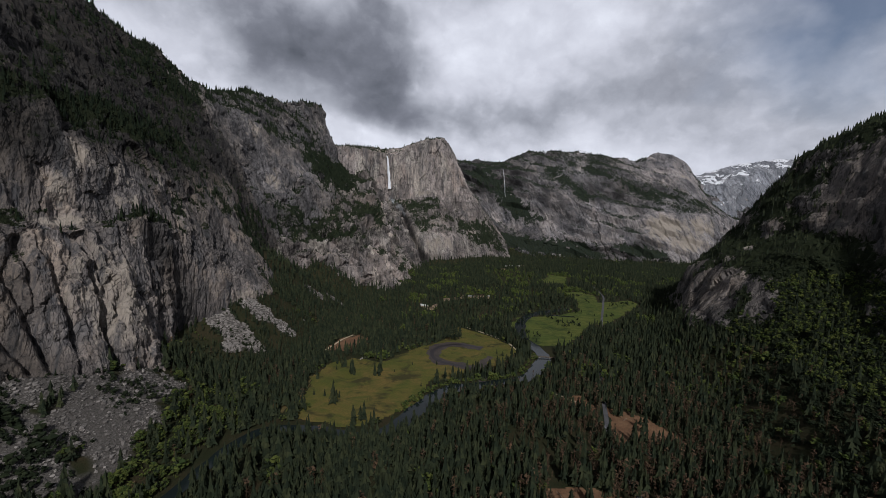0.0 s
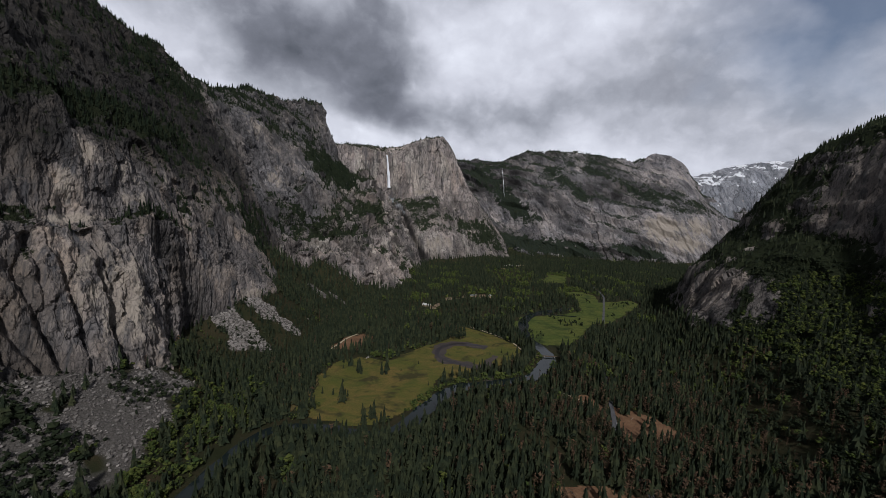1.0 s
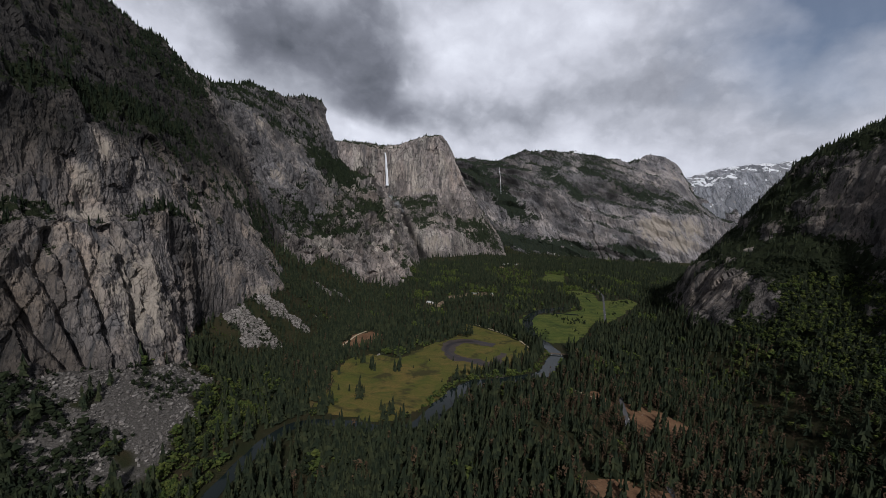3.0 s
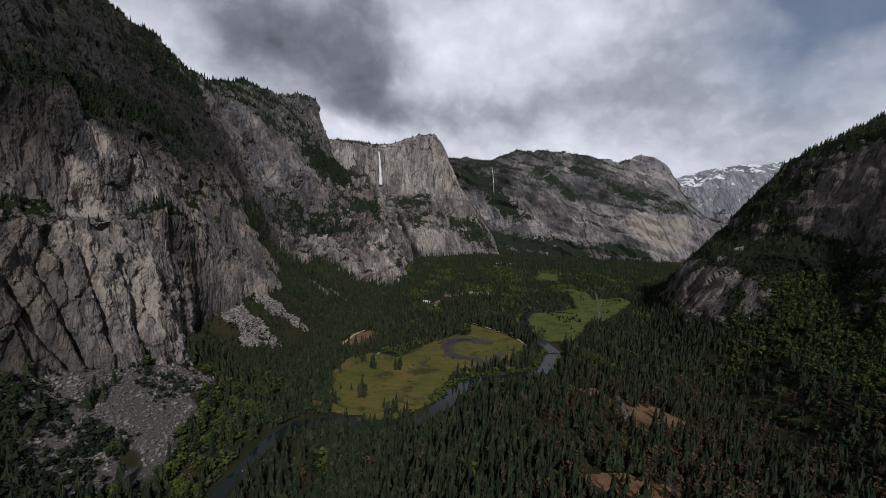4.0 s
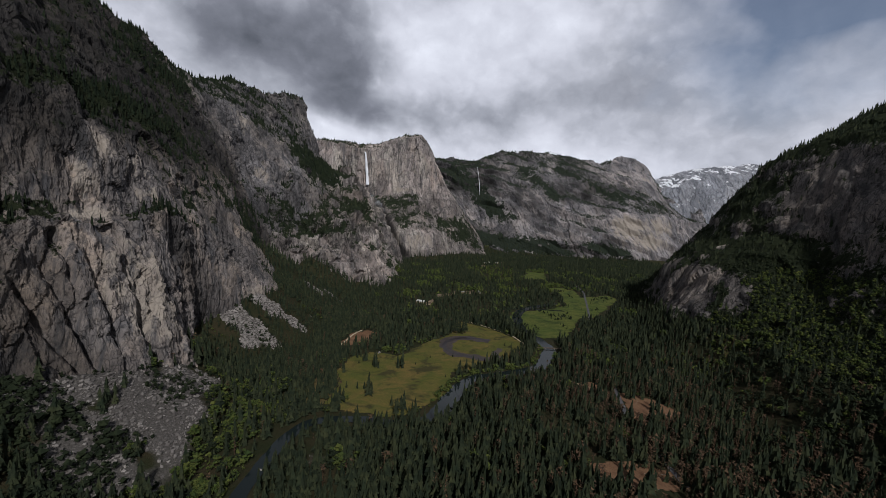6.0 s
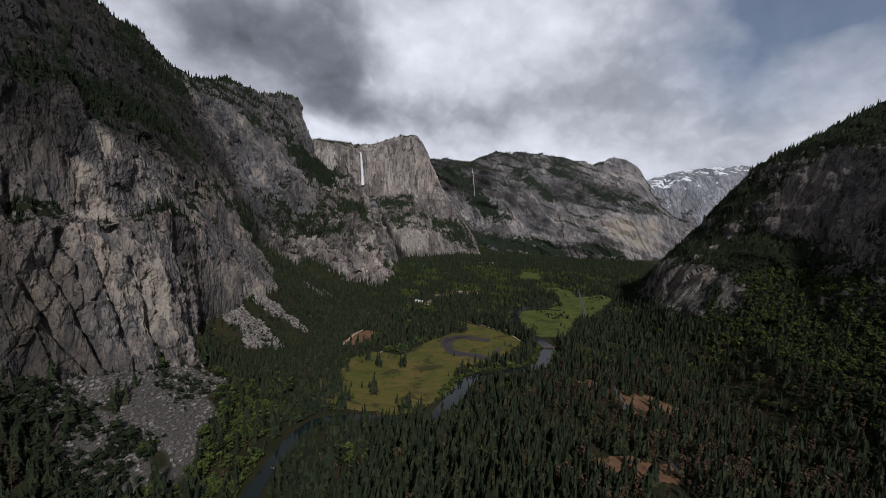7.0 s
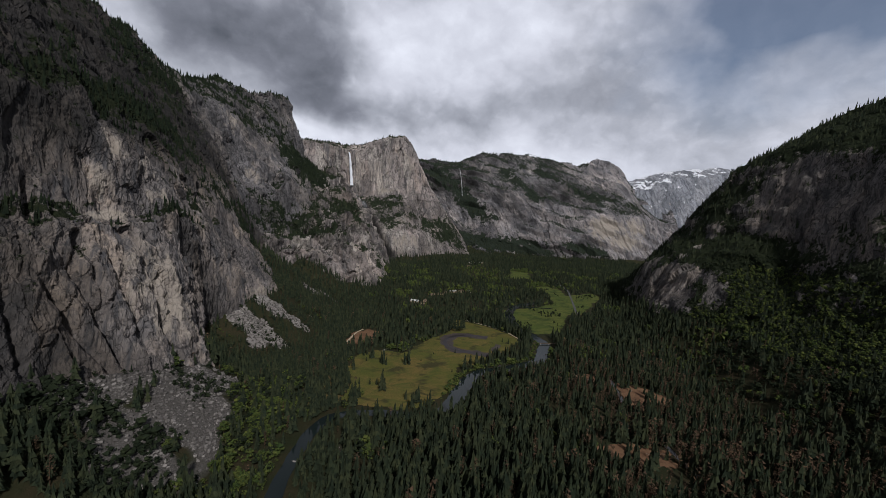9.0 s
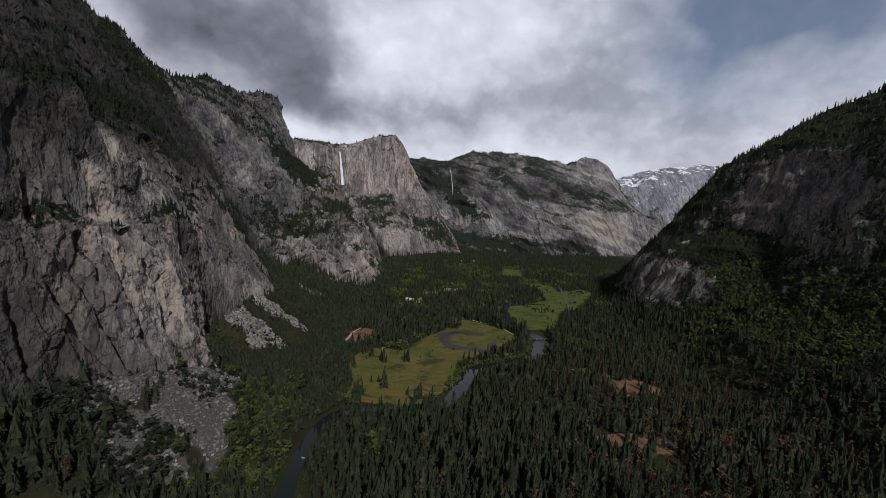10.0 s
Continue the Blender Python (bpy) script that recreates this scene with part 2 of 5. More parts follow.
    if snow:
        lying = n.math("ADD", n.math("MULTIPLY", slope, 0.35), n.noise(n.stretch(where, 0.006, 0.006, 0.018, (0, 0.5, 0)), 1.0, 6, 0.6, 0.5))
        base = n.mix(n.ramp(lying, [(snow, 0.0), (snow + 0.04, 1.0)]), base, (0.8, 0.82, 0.86))
    high = n.math("ADD", n.math("MULTIPLY", streak, 0.8), n.math("ADD", n.math("MULTIPLY", thin, 0.5), n.math("MULTIPLY", grain, 0.35)))
    high = n.math("ADD", high, n.math("ADD", n.math("MULTIPLY", broad, 0.5), n.math("MULTIPLY", small, 0.22)))
    finish(n, base, 0.9, n.math("SUBTRACT", high, n.math("MULTIPLY", n.math("MAXIMUM", gap, hair), 0.7)), 0.8, 3.0 / fine)
    return mat


near_rock = rock("near_granite", (0.245, 0.222, 0.212), (0.34, 0.275, 0.22), (0.085, 0.085, 0.09), (0.022, 0.028, 0.014), (0.28, 0.0))
north_rock = rock("north_granite", (0.25, 0.238, 0.242), (0.31, 0.27, 0.24), (0.10, 0.10, 0.105), (0.024, 0.032, 0.017), (-0.15, 0.0), 0.75)
fall_rock = rock("fall_granite", (0.42, 0.37, 0.347), (0.49, 0.405, 0.35), (0.12, 0.115, 0.115), (0.03, 0.04, 0.022), (0.0, 0.08), 0.5)
far_rock = rock("far_granite", (0.325, 0.308, 0.315), (0.40, 0.355, 0.33), (0.11, 0.11, 0.12), (0.032, 0.042, 0.03), (0.0, 0.5), 0.42)
south_rock = rock("south_granite", (0.25, 0.225, 0.21), (0.29, 0.24, 0.20), (0.07, 0.07, 0.07), (0.024, 0.031, 0.015), (0.25, 0.0), 0.8)
# pale bluish tones carry the haze of distance in the rock colour
snow_rock = rock("snow_granite", (0.32, 0.335, 0.37), (0.35, 0.355, 0.375), (0.19, 0.20, 0.23), (0.10, 0.115, 0.11), (0.0, 0.4), 0.3, 0.765)


def mottled(name, a, b, c, scale, rough=0.95, distance=0.6):
    mat, n = surface(name)
    where = n.add("ShaderNodeNewGeometry").outputs["Position"]
    one, two = n.noise(where, scale, 5, 0.6, 0.4), n.noise(where, scale * 9, 5, 0.65)
    base = n.mix(n.ramp(one, [(0.38, 0.0), (0.62, 1.0)]), a, b)
    base = n.mix(n.ramp(two, [(0.45, 0.0), (0.7, 0.8)]), base, c)
    finish(n, base, rough, two, 0.5, distance)
    return mat


mat, n = surface("forest_floor")
forest_floor = mat
where = n.add("ShaderNodeNewGeometry").outputs["Position"]
one, two, three = n.noise(where, 0.02, 5, 0.6), n.noise(where, 0.2, 6, 0.65), n.noise(where, 0.5, 4, 0.7)
litter = n.mix(n.ramp(one, [(0.4, 0.0), (0.65, 1.0)]), (0.024, 0.028, 0.013), (0.045, 0.036, 0.02))
litter = n.mix(n.ramp(two, [(0.45, 0.0), (0.7, 0.8)]), litter, (0.025, 0.03, 0.014))
stony = n.add("ShaderNodeAttribute")
stony.attribute_name = "scree"
# bed coloured dark to stand for the shade in gaps between blocks
rubble = n.mix(n.ramp(three, [(0.3, 0.0), (0.6, 1.0)]), (0.04, 0.037, 0.033), (0.125, 0.115, 0.105))
finish(n, n.mix(n.ramp(stony.outputs["Fac"], [(0.35, 0.0), (0.6, 1.0)]), litter, rubble), 0.95, n.math("ADD", two, three), 0.8, 1.5)


def grass(name, a, b, c, damp):
    """Grassland with drier and damper patches."""
    mat, n = surface(name)
    where = n.add("ShaderNodeNewGeometry").outputs["Position"]
    wide, mid, fine = n.noise(where, 0.011, 5, 0.6, 0.8), n.noise(n.stretch(where, 0.03, 0.06, 0.05), 1.0, 6, 0.65, 0.6), n.noise(where, 0.4, 5, 0.7)
    base = n.mix(n.ramp(wide, [(0.40, 0.0), (0.58, 1.0)]), a, b)
    base = n.mix(n.ramp(mid, [(0.42, 0.0), (0.64, 0.85)]), base, c)
    base = n.mix(n.ramp(n.noise(where, 0.02, 6, 0.6, 1.0), [(0.36, 0.9), (0.47, 0.0)]), base, damp)
    base = n.mix(n.ramp(fine, [(0.35, 0.5), (0.6, 0.0)]), base, damp)
    finish(n, base, 0.95, fine, 0.6, 0.5)
    return mat


meadow_grass = grass("meadow_grass", (0.110, 0.112, 0.026), (0.175, 0.128, 0.040), (0.080, 0.096, 0.024), (0.046, 0.044, 0.020))
bright_grass = grass("bright_grass", (0.085, 0.112, 0.026), (0.125, 0.135, 0.034), (0.062, 0.082, 0.02), (0.035, 0.05, 0.017))
bare_soil = mottled("bare_soil", (0.15, 0.082, 0.048), (0.22, 0.13, 0.075), (0.08, 0.05, 0.03), 0.05)
sand = mottled("sand", (0.42, 0.35, 0.25), (0.5, 0.42, 0.3), (0.33, 0.28, 0.2), 0.1)
asphalt = mottled("asphalt", (0.09, 0.09, 0.095), (0.12, 0.12, 0.125), (0.07, 0.07, 0.075), 0.1)
mud = mottled("wet_mud", (0.062, 0.052, 0.05), (0.085, 0.070, 0.062), (0.042, 0.038, 0.036), 0.05, 0.7)


def foliage(name, a, b, c):
    mat, n = surface(name)
    geo = n.add("ShaderNodeNewGeometry")
    tree = n.noise(geo.outputs["Position"], 0.075, 3, 0.6)
    clump = n.noise(geo.outputs["Position"], 0.9, 4, 0.7)
    base = n.mix(n.ramp(tree, [(0.36, 0.0), (0.64, 1.0)]), a, b)
    base = n.mix(n.ramp(n.math("ADD", n.math("MULTIPLY", clump, 0.6), n.math("MULTIPLY", geo.outputs["Random Per Island"], 0.4)), [(0.4, 0.0), (0.75, 1.0)]), base, c)
    finish(n, base, 0.85, clump, 0.8, 0.5)
    return mat


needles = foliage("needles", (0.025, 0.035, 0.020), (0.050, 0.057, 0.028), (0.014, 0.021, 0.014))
# darker copy of the needles, with the cliff slopes' shade put into the colour
shaded_needles = foliage("shaded_slope_needles", (0.013, 0.021, 0.012), (0.022, 0.030, 0.015), (0.009, 0.014, 0.009))
broad_leaves = foliage("broad_leaves", (0.056, 0.080, 0.021), (0.104, 0.117, 0.030), (0.028, 0.046, 0.017))
# scrub green lowered likewise, cliff shade in its colour; oaks and bushes share it
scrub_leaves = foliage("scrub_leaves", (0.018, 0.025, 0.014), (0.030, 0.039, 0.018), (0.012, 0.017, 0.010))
dry_needles = foliage("dry_needles", (0.085, 0.055, 0.035), (0.115, 0.075, 0.044), (0.055, 0.038, 0.027))
bark = mottled("bark", (0.10, 0.065, 0.045), (0.13, 0.09, 0.06), (0.06, 0.045, 0.035), 0.8)

mat, n = surface("river_water")
water = mat
ripple = n.noise(n.add("ShaderNodeNewGeometry").outputs["Position"], 0.35, 4, 0.6)
finish(n, (0.012, 0.018, 0.018), 0.06, ripple, 0.06, 0.1, IOR=1.33, **{"Specular IOR Level": 0.22})
mat, n = surface("still_water")
still_water = mat
finish(n, (0.036, 0.031, 0.033), 0.3, n.noise(n.add("ShaderNodeNewGeometry").outputs["Position"], 0.2, 4, 0.6), 0.05, 0.1, IOR=1.33, **{"Specular IOR Level": 0.07})
mat, n = surface("falling_water")
white_water = mat
where = n.add("ShaderNodeNewGeometry").outputs["Position"]
spray = n.noise(n.stretch(where, 0.2, 0.2, 0.02), 1.0, 5, 0.6)
finish(n, n.mix(spray, (0.7, 0.73, 0.78), (0.88, 0.9, 0.93)), 0.7, spray, 0.5, 4.0)

# ---- mountains ----
SHEETS = {}


def stations(rows):
    """Control points of a mountain side: each row is the foot x, y, z, the way into the hill in degrees, and its (setback, height) pairs upward."""
    out = []
    for x, y, z, way, *rise in rows:
        c, s = math.cos(radians(way)), math.sin(radians(way))
        line = [(-50, z - 130), (0, z)] + list(rise)
        last = line[-1]
        line.append((last[0] + 260, last[1] - 60))
        out.append([(x + c * d, y + s * d, h) for d, h in line])
    return np.array(out)


def mountain(name, ctrl, nu, nv, material, rough, label, flute=30.0, shear=0.0, seed=1, soft=3, veg=0.6, scars=(), bare=(), old=None, across=0.0, clefts=(), focus=None, climb=None, plates=0.45, cracks=0.6, terrace=None):
    """A mountain side through its control points, broken up by lumps, leaning joints, ledges and grain."""
    a = spline(ctrl, nu, focus)
    length = np.linalg.norm(np.diff(a, axis=1), axis=2).mean(0)
    far = np.r_[0, np.cumsum(length)]
    want = np.linspace(0, far[-1], nv)
    if climb:
        want = far[-1] * np.interp(np.linspace(0, 1, nv), [0, climb[1], 1], [0, climb[0], 1])
    j = np.clip(np.searchsorted(far, want, side="right") - 1, 0, len(far) - 2)
    g = ((want - far[j]) / length[j])[None, :, None]
    p = a[:, j] * (1 - g) + a[:, j + 1] * g
    for _ in range(soft):
        q = p.copy()
        q[:, 1:-1] = 0.5 * p[:, 1:-1] + 0.25 * (p[:, :-2] + p[:, 2:])
        p = q
    nrm = np.cross(np.gradient(p, axis=0), np.gradient(p, axis=1))
    nrm /= np.linalg.norm(nrm, axis=2, keepdims=True) + 1e-9
    flat = p.reshape(-1, 3)
    leant = flat.copy()
    leant[:, 1] += shear * flat[:, 2]
    leant[:, 0] += across * flat[:, 2]
    big = fbm(flat / (flute * 6), 3, 0.5, seed)
    one, crack = slabs(leant / np.array([flute * 1.6, flute * 1.6, flute * 11]), seed + 100, 0.8, 0.07)
    joints = fbm(leant / np.array([flute, flute, flute * 8]), 5, 0.6, seed + 10, True)
    ribs = fbm(leant / np.array([flute * 0.4, flute * 0.4, flute * 2.4]), 4, 0.6, seed + 14)
    ledge = fbm(flat / np.array([flute * 3, flute * 3, flute * 0.5]), 5, 0.6, seed + 20)
    grain = fbm(flat / (flute * 0.35), 4, 0.65, seed + 30)
    broken = np.clip(0.55 + 1.2 * fbm(flat / (flute * 4), 2, 0.5, seed + 60), 0.15, 1.3)
    blocks = np.round(fbm(leant / np.array([flute * 1.5, flute * 1.5, flute * 3.2]), 2, 0.5, seed + 15) * 4.5) / 4.5
    chips = np.round(fbm(leant / np.array([flute * 0.5, flute * 0.5, flute * 1.3]), 3, 0.55, seed + 17) * 4) / 4
    push = rough * (1.3 * big + plates * one - cracks * crack * broken + 0.72 * joints + 0.6 * blocks + broken * (0.4 * chips + 0.3 * ribs + 0.4 * ledge + 0.2 * grain))
    if terrace:
        rise, period, deep = terrace
        s = (flat[:, 2] + rise * flat[:, 0]) / period + 0.8 * fbm(flat / (period * 3), 3, 0.5, seed + 90)
        step = s - np.floor(s)
        push = push + deep * (np.clip(step / 0.7, 0, 1) - np.clip((step - 0.7) / 0.3, 0, 1) - 0.5) * -1.0 * np.clip(0.7 + 1.2 * fbm(flat / (period * 2), 2, 0.5, seed + 95), 0.1, 1.4)
    for at_y, lean, wide, deep, z0, z1, *axis in clefts:
        line = flat[:, axis[0] if axis else 1] + lean * flat[:, 2] - at_y + 3.0 * bumps(flat / 22, seed + 80)
        push = push - deep * np.exp(-(line / wide) ** 2) * np.clip((flat[:, 2] - z0) / 15, 0, 1) * np.clip((z1 - flat[:, 2]) / 25, 0, 1)
    sign = 1.0 if nrm[..., 2].mean() > 0 else -1.0
    p = p + sign * nrm * push.reshape(nu, nv, 1)
    faces = grid_faces(nu, nv)
    if sign < 0:
        faces = faces[:, ::-1]
    nrm = np.cross(np.gradient(p, axis=0), np.gradient(p, axis=1)) * sign
    nrm /= np.linalg.norm(nrm, axis=2, keepdims=True) + 1e-9
    lie = nrm[..., 2].copy()
    for _ in range(6):
        lie[1:-1] = (lie[:-2] + lie[1:-1] + lie[2:]) / 3
        lie[:, 1:-1] = (lie[:, :-2] + lie[:, 1:-1] + lie[:, 2:]) / 3
    flat = p.reshape(-1, 3)
    grow = lie.ravel() + 0.16 * fbm(flat / 110, 3, 0.5, seed + 40) + 0.24 * fbm(flat / 22, 4, 0.6, seed + 44)
    scrub = np.clip((grow - veg) / 0.6 + 0.5, 0, 1)
    scar = np.zeros(len(flat))
    for x, y, z, r, tall, *much in scars:
        d = np.sqrt(((flat[:, 0] - x) / (r * 1.5)) ** 2 + ((flat[:, 1] - y + (flat[:, 2] - z) * shear * 0.5) / r) ** 2 + ((flat[:, 2] - z) / tall) ** 2)
        scar = np.maximum(scar, np.clip(1.3 - d, 0, 1) * (much[0] if much else 1.0))
    for x, y, z, r, tall, *leafy in bare:
        d = np.sqrt(((flat[:, 0] - x) / r) ** 2 + ((flat[:, 1] - y) / r) ** 2 + ((flat[:, 2] - z) / tall) ** 2) + 1.1 * fbm(flat / 34, 4, 0.68, seed + 70)
        scrub = scrub + (0.85 * leafy[0] if leafy else -1) * np.clip(2.2 - 2.0 * d, 0, 0.75)
    scrub = np.clip(scrub - scar, 0, 1)
    # old: lichen age, plus any shade to be put into the rock colour
    age_shade = np.zeros(len(flat)) if old is None else np.clip(old(flat) + 0.25 * fbm(flat / 60, 4, 0.55, seed + 48) - scar, 0, 1)
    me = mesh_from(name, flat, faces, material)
    for key, value in (("scrub", scrub), ("scar", scar), ("age_shade", age_shade)):
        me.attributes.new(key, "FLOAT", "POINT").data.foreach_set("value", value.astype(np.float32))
    ob = tagged(new(name, me), label, "cliff", kind="structure")
    SHEETS[name] = (p, nrm, scrub.reshape(nu, nv))
    return ob


NEAR = stations([
    (-480, 150, 105, 180, (110, 240), (150, 310), (280, 500), (650, 1000)),
    (-420, 400, 114, 180, (80, 240), (120, 320), (190, 470), (560, 1060)),
    (-352, 535, 84, 180, (110, 286), (135, 302), (220, 490), (560, 1060)),
    (-342, 655, 58, 180, (102, 286), (128, 300), (190, 450), (560, 1040)),
    (-396, 775, 62, 180, (36, 292), (54, 306), (110, 420), (540, 990)),
    (-338, 940, 100, 180, (80, 225), (140, 345), (225, 500), (540, 950)),
    (-335, 1110, 105, 180, (85, 225), (150, 330), (260, 490), (540, 905)),
    (-470, 1290, 215, 180, (95, 423), (190, 589), (270, 690), (415, 870)),
    (-480, 1480, 250, 180, (90, 420), (170, 570), (260, 700), (370, 842)),
    (-640, 1560, 330, 180, (40, 420), (100, 560), (170, 680), (250, 780)),
])
NORTH = stations([
    (-600, 1330, 240, 180, (60, 400), (110, 540), (200, 690), (300, 820)),
    (-480, 1450, 250, 180, (80, 400), (155, 545), (265, 695), (385, 835)),
    (-420, 1620, 285, 180, (95, 386), (190, 560), (240, 660), (365, 775)),
    (-330, 1810, 340, 175, (90, 485), (250, 640), (330, 755), (430, 836)),
    (-300, 2080, 400, 175, (150, 560), (280, 700), (340, 795), (420, 874)),
    (-300, 2380, 440, 175, (150, 600), (200, 730), (240, 830), (285, 928)),
    (-420, 2620, 480, 175, (80, 580), (160, 680), (230, 740), (290, 780)),
])
SPUR = stations([
    (-440, 1420, 180, 115, (120, 240), (230, 310), (400, 400)),
    (-320, 1520, 130, 105, (80, 190), (200, 290), (420, 410)),
    (-195, 1555, 48, 97, (60, 130), (225, 310), (420, 420)),
    (-97, 1595, 20, 95, (40, 115), (190, 240), (430, 370)),
    (-35, 1640, 6, 105, (30, 85), (160, 180), (430, 320)),
    (-5, 1800, 6, 140, (60, 100), (170, 210), (350, 330)),
    (25, 2150, 40, 180, (80, 160), (200, 300), (350, 430)),
    (0, 2450, 150, 180, (117, 362), (175, 415), (294, 555)),
])
FALL = stations([
    (-800, 2500, 400, 90, (150, 520), (480, 640), (570, 800), (700, 840)),
    (-420, 2500, 340, 90, (300, 430), (520, 500), (600, 800), (720, 825)),
    (-230, 2480, 290, 90, (300, 390), (530, 425), (600, 752), (700, 822)),
    (-40, 2420, 80, 90, (150, 200), (590, 435), (650, 840), (750, 868)),
    (140, 2540, 30, 90, (60, 190), (440, 455), (540, 890), (640, 925)),
    (225, 2590, 30, 90, (60, 175), (400, 430), (500, 830), (610, 892)),
    (300, 2650, 30, 90, (60, 160), (370, 390), (450, 690), (560, 745)),
    (440, 2760, 35, 90, (60, 140), (200, 330), (270, 450), (400, 505)),
    (590, 2900, 30, 90, (80, 100), (170, 190), (250, 280), (400, 340)),
    (760, 3050, 0, 90, (60, 30), (120, 60), (180, 90), (300, 130)),
])
PIVOT = np.array((0.0, -50.0, 338.0))
ARCH = stations([
    (250, 3900, 150, 90, (150, 420), (350, 650), (480, 850), (650, 900)),
    (520, 3700, 150, 90, (150, 420), (350, 650), (480, 850), (650, 925)),
    (860, 3600, 50, 90, (200, 250), (280, 560), (400, 800), (650, 915)),
    (1150, 3520, 10, 90, (80, 150), (300, 560), (500, 800), (800, 1030)),
    (1570, 3500, 0, 90, (60, 150), (280, 548), (500, 800), (800, 1070)),
    (1930, 3480, 0, 90, (60, 200), (200, 400), (500, 800), (800, 1050)),
    (2200, 3500, 0, 90, (50, 200), (150, 420), (500, 720), (800, 1040)),
    (2330, 3500, 0, 90, (50, 225), (135, 430), (470, 695), (800, 1012)),
    (2450, 3500, 0, 90, (50, 250), (120, 440), (450, 670), (800, 1062)),
    (2580, 3510, 0, 90, (60, 250), (125, 435), (420, 655), (790, 1100)),
    (2710, 3520, 0, 90, (60, 250), (130, 430), (400, 640), (780, 1106)),
    (2840, 3560, 10, 90, (60, 250), (130, 430), (400, 605), (740, 1045)),
    (2960, 3620, 20, 90, (80, 230), (160, 420), (400, 580), (690, 950)),
    (3090, 3720, 25, 90, (80, 230), (160, 410), (380, 560), (600, 826)),
    (3370, 3900, 50, 90, (100, 200), (200, 400), (320, 540), (420, 692)),
    (3560, 3900, 50, 90, (80, 200), (150, 400), (230, 520), (320, 656)),
])
ARCH = PIVOT + (ARCH - PIVOT) * 0.92
SNOW = stations([
    (2300, 3800, 0, 90, (80, 500), (180, 720), (300, 800)),
    (2800, 3760, 0, 90, (80, 500), (180, 740), (290, 845)),
    (3280, 3760, 0, 90, (80, 560), (180, 880), (290, 1000)),
    (3620, 3760, 0, 90, (80, 640), (180, 950), (290, 1056)),
    (4100, 3760, 0, 90, (80, 700), (180, 1000), (290, 1115)),
    (4700, 3760, 0, 90, (80, 700), (180, 1000), (290, 1115)),
])
SOUTH = stations([
    (1600, 2200, 20, 340, (100, 80), (250, 150), (450, 220), (800, 300)),
    (1230, 1720, 25, 345, (80, 120), (160, 225), (320, 320), (800, 400)),
    (1045, 1420, 40, 350, (60, 170), (180, 305), (270, 430), (600, 570)),
    (960, 1240, 55, 355, (60, 200), (180, 305), (345, 582), (600, 722)),
    (845, 950, 62, 0, (124, 216), (305, 330), (435, 635), (700, 808)),
    (845, 780, 72, 0, (85, 130), (250, 222), (390, 590), (680, 835)),
    (790, 580, 80, 0, (130, 145), (265, 305), (400, 620), (700, 865)),
    (700, 260, 75, 0, (150, 160), (350, 380), (500, 650), (850, 900)),
])
BEHIND_NORTH = stations([
    (-700, -2500, 60, 180, (110, 240), (150, 310), (280, 500), (650, 900)),
    (-560, -900, 60, 180, (110, 240), (150, 310), (280, 500), (650, 900)),
    (-480, 165, 105, 180, (110, 240), (150, 310), (280, 500), (650, 1000)),
])
BEHIND_SOUTH = stations([
    (700, 275, 75, 0, (150, 160), (350, 380), (500, 650), (850, 900)),
    (760, -900, 70, 0, (150, 160), (350, 380), (500, 650), (850, 900)),
    (900, -2500, 70, 0, (150, 160), (350, 380), (500, 650), (850, 900)),
])
FEET = [NEAR[:8], SPUR[1:7], FALL[4:], ARCH[2:], SOUTH, BEHIND_NORTH, BEHIND_SOUTH]


def near_age_shade(p):
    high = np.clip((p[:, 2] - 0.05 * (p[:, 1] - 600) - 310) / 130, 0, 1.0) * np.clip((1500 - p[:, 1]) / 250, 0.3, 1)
    # shade of two recesses painted into the rock colour
    cleft_shade = 0.75 * np.exp(-((p[:, 1] + 0.3 * (p[:, 2] - 150) - 800) / 55) ** 2) * (p[:, 2] < 300) + 0.7 * np.exp(-((p[:, 1] - 1360) / 110) ** 2)
    # near end and far flank darkened too, dim light put into the colour
    return np.maximum(high, cleft_shade) + np.clip((560 - p[:, 1]) / 130, 0, 0.75) + 0.28 * np.clip((p[:, 1] - 860) / 80, 0, 1)


mountain("cliff_near", NEAR, 700, 390, near_rock, 10.5, "grey granite cliff with dark cracks above a talus apron", 30, -0.28, 1, clefts=[(484, 0.09, 5, 14, 95, 235), (487, -0.07, 6, 16, 90, 260), (537, -0.30, 5, 15, 70, 290), (497, -0.25, 5, 12, 110, 260), (609, -0.8, 4, 10, 45, 150), (350, -0.37, 5, 12, 120, 230), (520, -0.46, 3.5, 10, 100, 220), (455, -0.3, 4, 9, 150, 300), (575, -0.2, 3, 8, 120, 285)], veg=0.62, old=near_age_shade, focus=(0.14, 0.66, 0.8), climb=(0.52, 0.72), plates=0.6, cracks=0.35,
         scars=[(-506, 690, 425, 24, 60, 0.8), (-490, 640, 350, 30, 50, 0.8), (-470, 760, 330, 60, 30, 0.55), (-461, 620, 296, 60, 12), (-470, 870, 390, 18, 60), (-425, 840, 300, 12, 20), (-375, 640, 140, 40, 70, 0.66), (-390, 610, 175, 95, 125, 0.74), (-345, 960, 110, 60, 30, 0.6), (-500, 760, 380, 60, 50, 0.5)],
         bare=[(-400, 600, 160, 260, 118), (-400, 850, 170, 110, 90), (-400, 1000, 190, 130, 80), (-580, 850, 505, 330, 40, 0.9), (-470, 540, 306, 110, 13, 0.9), (-440, 760, 312, 60, 10, 0.9), (-440, 1270, 260, 140, 110, 0.9), (-760, 1350, 720, 220, 90, 0.5)])
